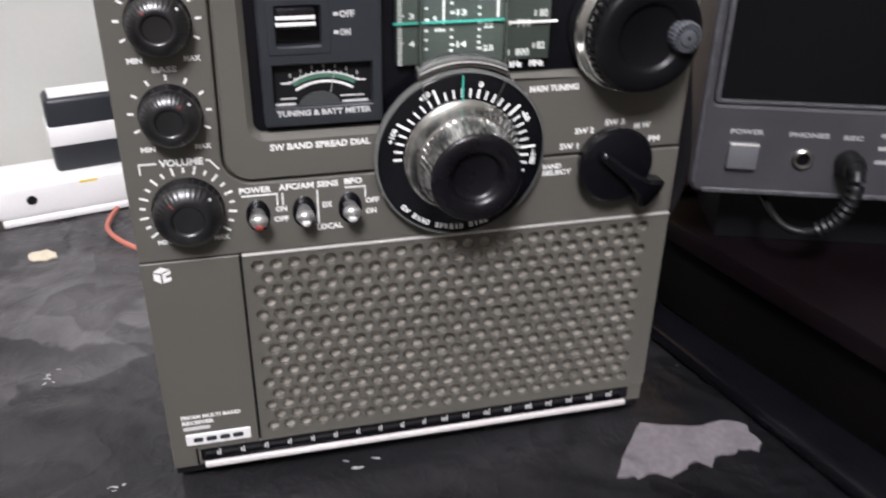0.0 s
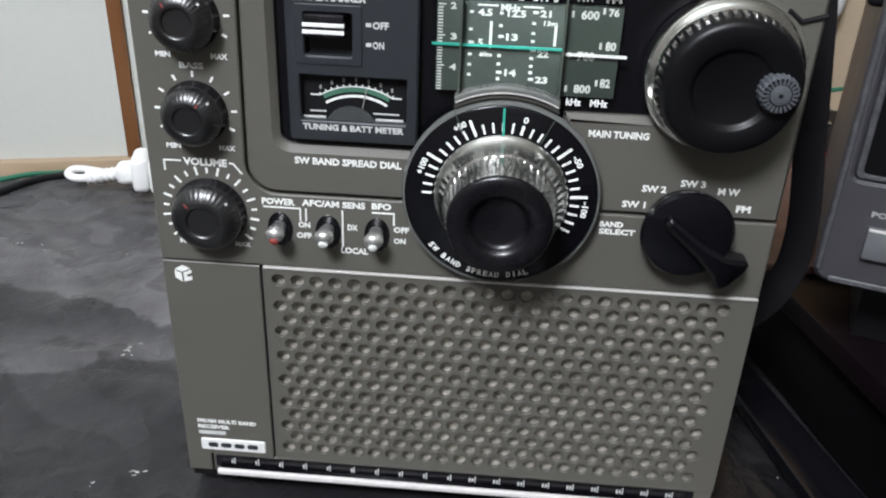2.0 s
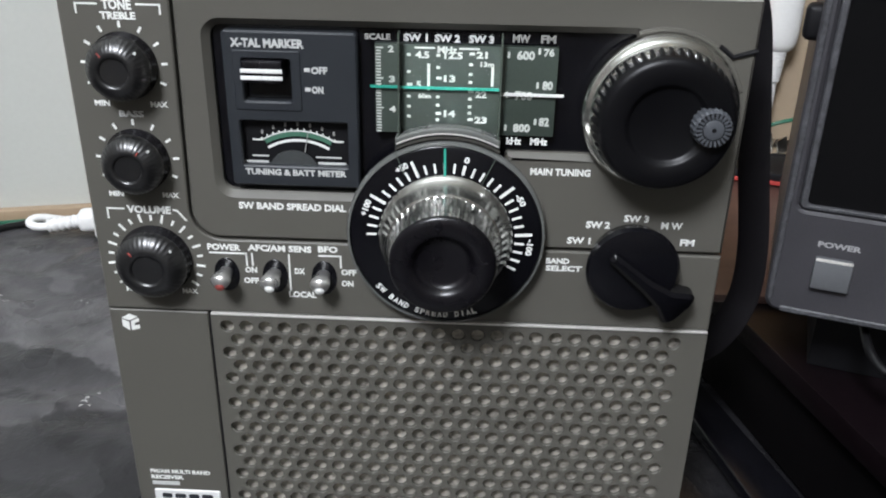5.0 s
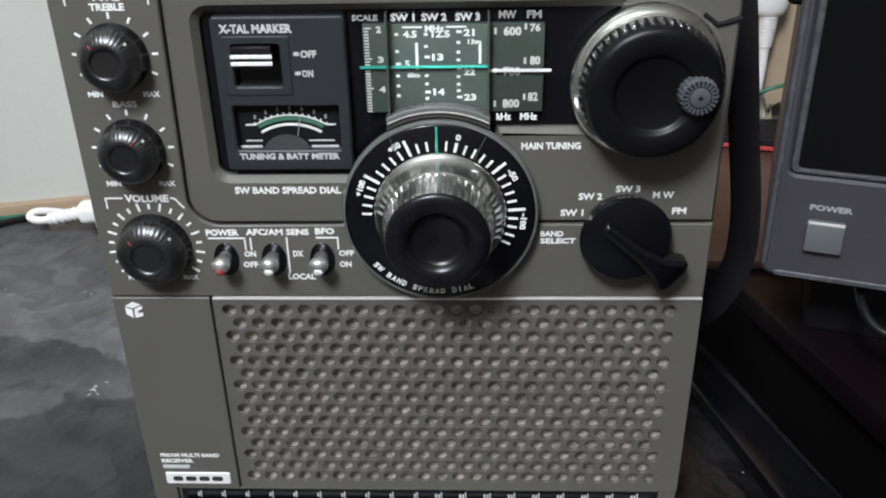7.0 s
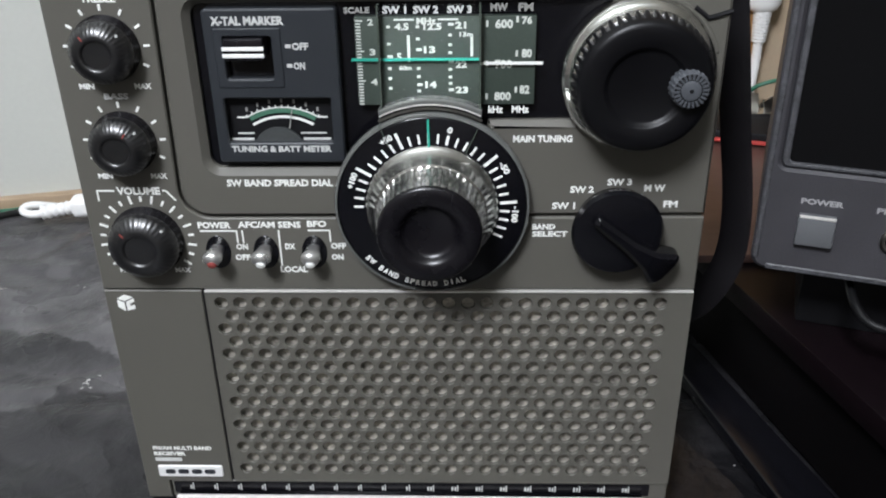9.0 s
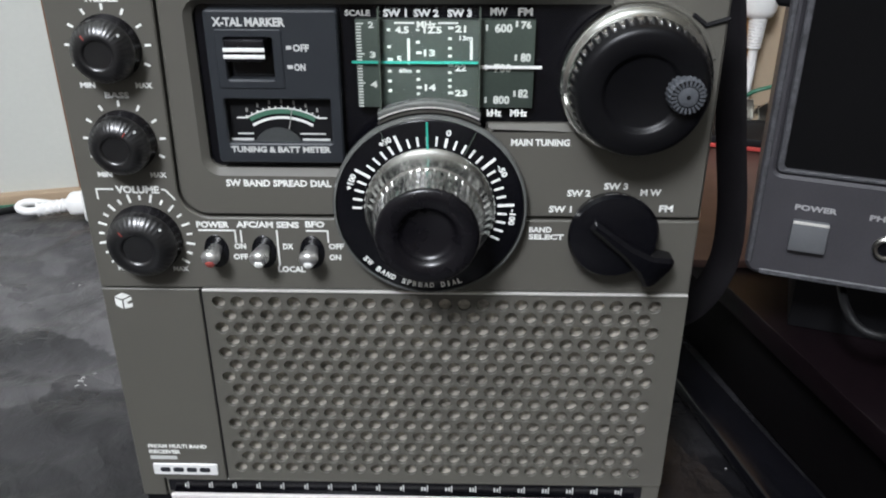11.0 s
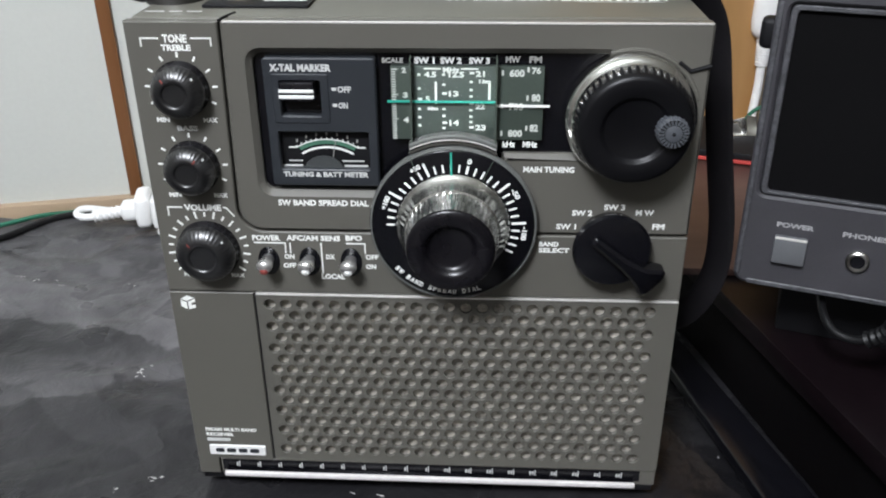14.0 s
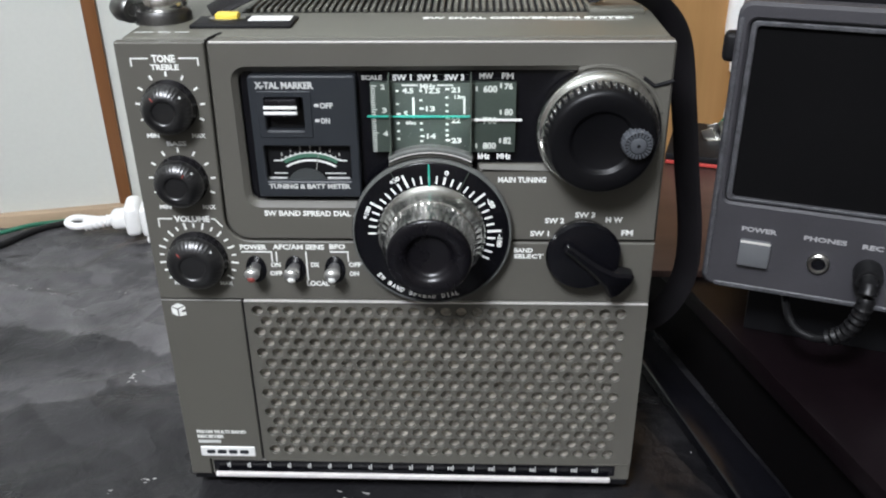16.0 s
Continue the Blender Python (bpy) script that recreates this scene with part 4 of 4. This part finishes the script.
upart("socket", lathe([(3.1, -1.2), (2.6, -0.4), (0.01, -0.3)], 49.9, 21.6, 24), BLACK, jk)


def uletter(text, u0, u1, v, h, material):
    ob = lettering(text, u0, u1, v, h, 0, material, None)
    ob.data.transform(Matrix.Scale(1000, 4))
    ob.data.transform(um)
    ob.data.transform(Matrix.Scale(MM, 4))
    ob.data.transform(unit.matrix_world.inverted())
    ob.parent = unit


UPRINT = mat("grey_unit_print", (0.34, 0.34, 0.34), 0.5, 0.0, 0.1)
uletter("POWER", 13.6, 29.6, 34.0, 2.5, UPRINT)
uletter("PHONES", 41.6, 60.4, 33.6, 2.5, UPRINT)
uletter("REC", 67.0, 76.0, 33.2, 2.5, UPRINT)
for v in (35, 28.5, 21.5):
    upart("print_bar", box(84, 108, -0.15, 0.1, v - 1.0, v + 1.0), UPRINT)
upart("side_knob", box(-7.4, 0.8, 9, 19, 110.5, 124, 2.6, seg=3), MATT, None, "black knob on the side")
upart("top_deck", box(9, UW - 10, 14, 70, UH + 1, UH + 6, 1.5), MATT)
for i in range(5):
    upart("deck_key", box(20 + i * 34, 51 + i * 34, 17, 36, UH + 5.5, UH + 9, 1.2), BLACK)
upart("plinth", box(22, UW - 22, 30, 140, -37.6, 2, 1), MATT)
rec = thing("cable_plug", 322, 18, 118, "black ribbed plug and cable in the recording socket", "cable")
bm = lathe([(6.4, 1), (6.4, -8), (5.4, -11), (0.01, -11.4)], 71.5, 21.0, 24)
bm.transform(um)
part("plug_body", bm, CABLE, rec)
bm = tube([(71.5, -6, 22), (71.5, -14, 20), (71.2, -17, 12), (69.5, -17, 4), (66, -16, -4), (60, -14, -9.5)], 3.6, 12, 5, ring_every=1, ring_r=4.3)
bm.transform(um)
part("strain_relief", bm, CABLE, rec)
bm = tube([(61, -14.5, -8.8), (54, -12, -12), (46, -8, -11.5), (41, 0, -8), (39, 14, -5), (39, 32, -4)], 2.0, 10, 8)
bm.transform(um)
part("wire", bm, CABLE, rec)

# ---- behind the stand ----
blk = thing("black_case", 352, 330, 60, "flat black case with a red stripe on the stand", "case")
case_turn = Matrix.Translation((290, 292, 0)) @ Matrix.Rotation(radians(-17), 4, "Z")
bm = box(0, 150, 0, 80, 65.3, 74, 1.5)
bm.transform(case_turn)
part("case_body", bm, MATT, blk)
bm = box(1, 149, -2.0, 0.4, 66.4, 68.8, 0.3)
bm.transform(case_turn)
part("red_stripe", bm, RED, blk, "thin red stripe")
cl = thing("metal_clip", 340, 335, 74, "crumpled bright metal clip on the black case", "clip")
rndc = random.Random(4)
for i in range(5):
    bm = box(-4.5, 4.5, -0.6, 0.6, 0, 10 + 3 * (i % 3), 0.3)
    for v in bm.verts:
        v.co.y += 1.8 * math.sin(v.co.z * 0.5 + i)
    bm.transform(Matrix.Translation((331 + 5.5 * i, 320 + 3 * (i % 2), 73.5)) @ Matrix.Rotation(rndc.uniform(-1, 1), 4, "Z") @ Matrix.Rotation(rndc.uniform(-0.5, 0.5), 4, "Y"))
    part("clip_blade", bm, CHROME if i % 2 else STEEL, cl)
part("clip_plate", box(327, 357, 314, 328, 73.5, 76, 0.5), CHROME, cl)
wc = thing("white_cable", 385, 455, 100, "white plug with a ribbed neck and hanging white cable", "cable")
bm = upright([(0.01, 117), (7, 117.3), (11.5, 120), (13.8, 125), (14.6, 134), (14.2, 160), (12, 172), (0.01, 173)], 0, 0, 36)
bm.transform(Matrix.Translation((381, 449, 0)) @ Matrix.Diagonal((1, 0.7, 1, 1)))
part("plug_body", bm, WHITE, wc)
ribs = [(0.01, 118.5)]
for k in range(10):
    r = 7.6 - 0.2 * k
    ribs += [(r, 118.5 - 2.6 * k), (r, 117.1 - 2.6 * k), (r - 0.9, 116.9 - 2.6 * k), (r - 0.9, 116.1 - 2.6 * k)]
part("strain_relief", upright(ribs + [(0.01, 92)], 381, 449, 24), WHITE, wc)
part("wire", tube([(381, 449, 93), (381, 449, 70), (377, 445, 35), (368, 436, 5), (362, 425, -6)], 4.0, 12, 6), WHITE, wc)
gw = thing("thin_wires", 372, 420, 70, "thin green and red wires behind the stand", "wire")
part("wire", tube([(352, 400, 40), (362, 396, 66), (378, 392, 76), (412, 396, 80)], 1.7, 8, 6), GREENCABLE, gw)
part("wire", tube([(350, 404, 30), (370, 404, 40), (390, 410, 38), (412, 414, 30)], 1.0, 8, 6), PINK, gw)

# ---- power tap and plug at the wall ----
tap = thing("power_tap", -90, 300, 0, "white power tap with black plug adapters on the sheet", "power tap", rz=13.5)
tm = Matrix.Translation((-130.5, 273.5, 1)) @ Matrix.Rotation(radians(13.5), 4, "Z")


def tpart(name, bm, material, parent=None, label=""):
    bm.transform(tm)
    return part(name, bm, material, parent or tap, label)


tpart("body", box(8, 118, 0, 44, 4.5, 30, 4, seg=3), WHITE)
tpart("foot_plate", box(11, 116, -1, 45, 0.2, 5.2, 1.6), WHITE)
tpart("screw_hole", lathe([(3.4, 0.6), (3.4, -0.35), (0.01, -0.3)], 32, 18, 20), MATT, None, "dark screw recess")
ad = tpart("adapter", box(52, 102, 12, 38, 29, 83, 4, seg=3), NAVY, None, "black adapter")
tpart("adapter_band", box(51, 103, 11, 39, 49, 63, 1.2), WHITE, ad, "white band")
tpart("adapter_label", box(56, 98, 14, 36, 83, 83.6), WHITE, ad)
tpart("yellow_print", box(64, 76, -0.15, 0.2, 25, 26.6), YELLOW)
pl = thing("mains_plug", -150, 300, 0, "white mains plug with ribbed neck and looped cord", "plug")
tm = tm @ Matrix.Translation((8.5, 0, 0))
bm = box(-13, -0.9, 3, 31, 5, 31, 4, seg=3)
bm.transform(tm)
part("plug_body", bm, WHITE, pl)
bm = box(-25, -11, 9, 25, 9, 24, 4.5, seg=3)
bm.transform(tm)
part("plug_neck", bm, WHITE, pl)
bm = tube([(-24, 17, 16), (-34, 17.5, 14.5), (-46, 18, 13)], 5.4, 12, 5, ring_every=1, ring_r=4.2)
bm.transform(tm)
part("strain_relief", bm, WHITE, pl)
bm = tube([(-44, 18, 13), (-51, 18, 12.5), (-57, 19.5, 13), (-60, 22.5, 14.5), (-57, 26, 16), (-50, 28.5, 15), (-36, 33, 10), (-10, 40, 3)], 2.9, 12, 8)
bm.transform(tm)
part("cord", bm, WHITE, pl)
gc = thing("floor_cables", -260, 300, 0, "black and green cables lying along the wall's foot", "cable")
def laid(pts, r, lift=0.0):
    return [(x, y, sheet_height(x, y) + r + lift) for x, y in pts]


part("black_cable", tube(laid([(-300, 180), (-275, 220), (-256, 246), (-238, 270), (-222, 292), (-205, 309), (-190, 317)], 3.0), 3.0, 10, 8), CABLE, gc)
part("green_cable", tube(laid([(-320, 226), (-290, 250), (-264, 276), (-246, 291), (-229, 305), (-212, 316), (-196, 321)], 1.8, 1.5), 1.9, 10, 8), GREENCABLE, gc)
rw = thing("salmon_wire", -50, 250, 0, "thin salmon-coloured wire lying on the sheet", "wire")
part("wire", tube([(-46, 285, 6), (-50, 270, 5), (-50, 255, 4), (-40, 238, 3), (-24, 222, 2), (-8, 208, 2), (10, 190, 2)], 1.7, 8, 8), PINK, rw)

# scraps and specks on the sheet
def scrap(name, x, y, rx, ry, label, material, seed):
    rnd = random.Random(seed)
    bm = bmesh.new()
    pts = [(x + rx * math.cos(a) * rnd.uniform(0.8, 1.15), y + ry * math.sin(a) * rnd.uniform(0.75, 1.2)) for a in [2 * math.pi * i / 14 for i in range(14)]]
    a = [bm.verts.new((u, v, sheet_height(u, v) + 0.9)) for u, v in pts]
    b = [bm.verts.new((u, v, sheet_height(u, v) - 0.3)) for u, v in pts]
    bm.faces.new(a)
    for i in range(14):
        bm.faces.new((a[i - 1], a[i], b[i], b[i - 1]))
    tagged(part(name, bm, material), label, "scrap")


scrap("paper_scrap", -90, 237, 9, 5.5, "small cream paper scrap stuck to the sheet", CREAM, 3)
torn = [(195, -40), (206, -24), (222, -6), (236, -12), (250, -16), (262, -15), (273, -19), (270, -26), (274, -31), (269, -38), (262, -35), (255, -38), (249, -36), (242, -42), (236, -38), (229, -41), (219, -44), (212, -40), (205, -43)]
rnd = random.Random(21)
ragged = []
for k, (x, y) in enumerate(torn):
    nx, ny = torn[(k + 1) % len(torn)]
    for q in (0.0, 0.34, 0.67):
        jag = 1.1 if k > 5 else 0.35
        ragged.append((x + (nx - x) * q + rnd.uniform(-jag, jag), y + (ny - y) * q + rnd.uniform(-jag, jag)))
bm = bmesh.new()
bm.faces.new([bm.verts.new((x, y, 0)) for x, y in ragged])
bmesh.ops.triangulate(bm, faces=bm.faces[:])
bmesh.ops.subdivide_edges(bm, edges=[e for e in bm.edges if e.calc_length() > 6], cuts=3, use_grid_fill=True)
bmesh.ops.triangulate(bm, faces=bm.faces[:])
ex = bmesh.ops.extrude_face_region(bm, geom=bm.faces[:])
raised = {g for g in ex["geom"] if isinstance(g, bmesh.types.BMVert)}
for v in bm.verts:
    curl = 0.9 * max(0.0, noise.noise(Vector((v.co.x / 9, v.co.y / 9, 1.5))))
    v.co.z = sheet_height(v.co.x, v.co.y) + (0.9 + curl if v in raised else -0.2)
tagged(part("torn_tape", bm, mat("pale_torn_tape", (0.17, 0.155, 0.165), 0.5, 0.0, 0.3, 300, 60, 0.2)), "torn pale grey tape stuck to the black sheet", "tape")
rnd = random.Random(8)
bm = bmesh.new()
for x, y, ln in ((-167, 205, 4), (-196, 206, 5), (-216, 207, 7), (-66, 93, 5), (-63, 102, 4), (-26, 4, 4), (-42, -6, 3), (-25, -15, 3), (-114, 203, 3), (-66, 93, 5), (-24, 4, 3), (-162, 196, 5), (-27, 4, 3), (-65, 96, 4), (80, -7, 6), (73, -2, 6), (88, -2, 5), (-181, 199, 5), (262, 34, 1.2)):
    for k in range(rnd.randint(1, 3)):
        a, ln = rnd.uniform(-0.7, 0.9), ln * rnd.uniform(0.35, 0.8)
        u, v = x + rnd.uniform(-3, 3), y + rnd.uniform(-2, 2)
        c, d = math.cos(a) * ln / 2, math.sin(a) * ln / 2
        w = rnd.uniform(0.2, 0.5)
        quad = [bm.verts.new((px, py, sheet_height(px, py) + 0.35)) for px, py in ((u - c, v - d), (u - c * 0.3 + w, v - d * 0.3 - w), (u + c, v + d), (u + c * 0.2 - w, v + d * 0.2 + w))]
        base = [bm.verts.new((p.co.x, p.co.y, p.co.z - 0.7)) for p in quad]
        bm.faces.new(quad)
        for i in range(4):
            bm.faces.new((quad[i - 1], quad[i], base[i], base[i - 1]))
tagged(part("lint", bm, mat("pale_lint", (0.55, 0.54, 0.52), 0.8)), "pale lint and flecks on the black sheet", "lint", kind="stuff")
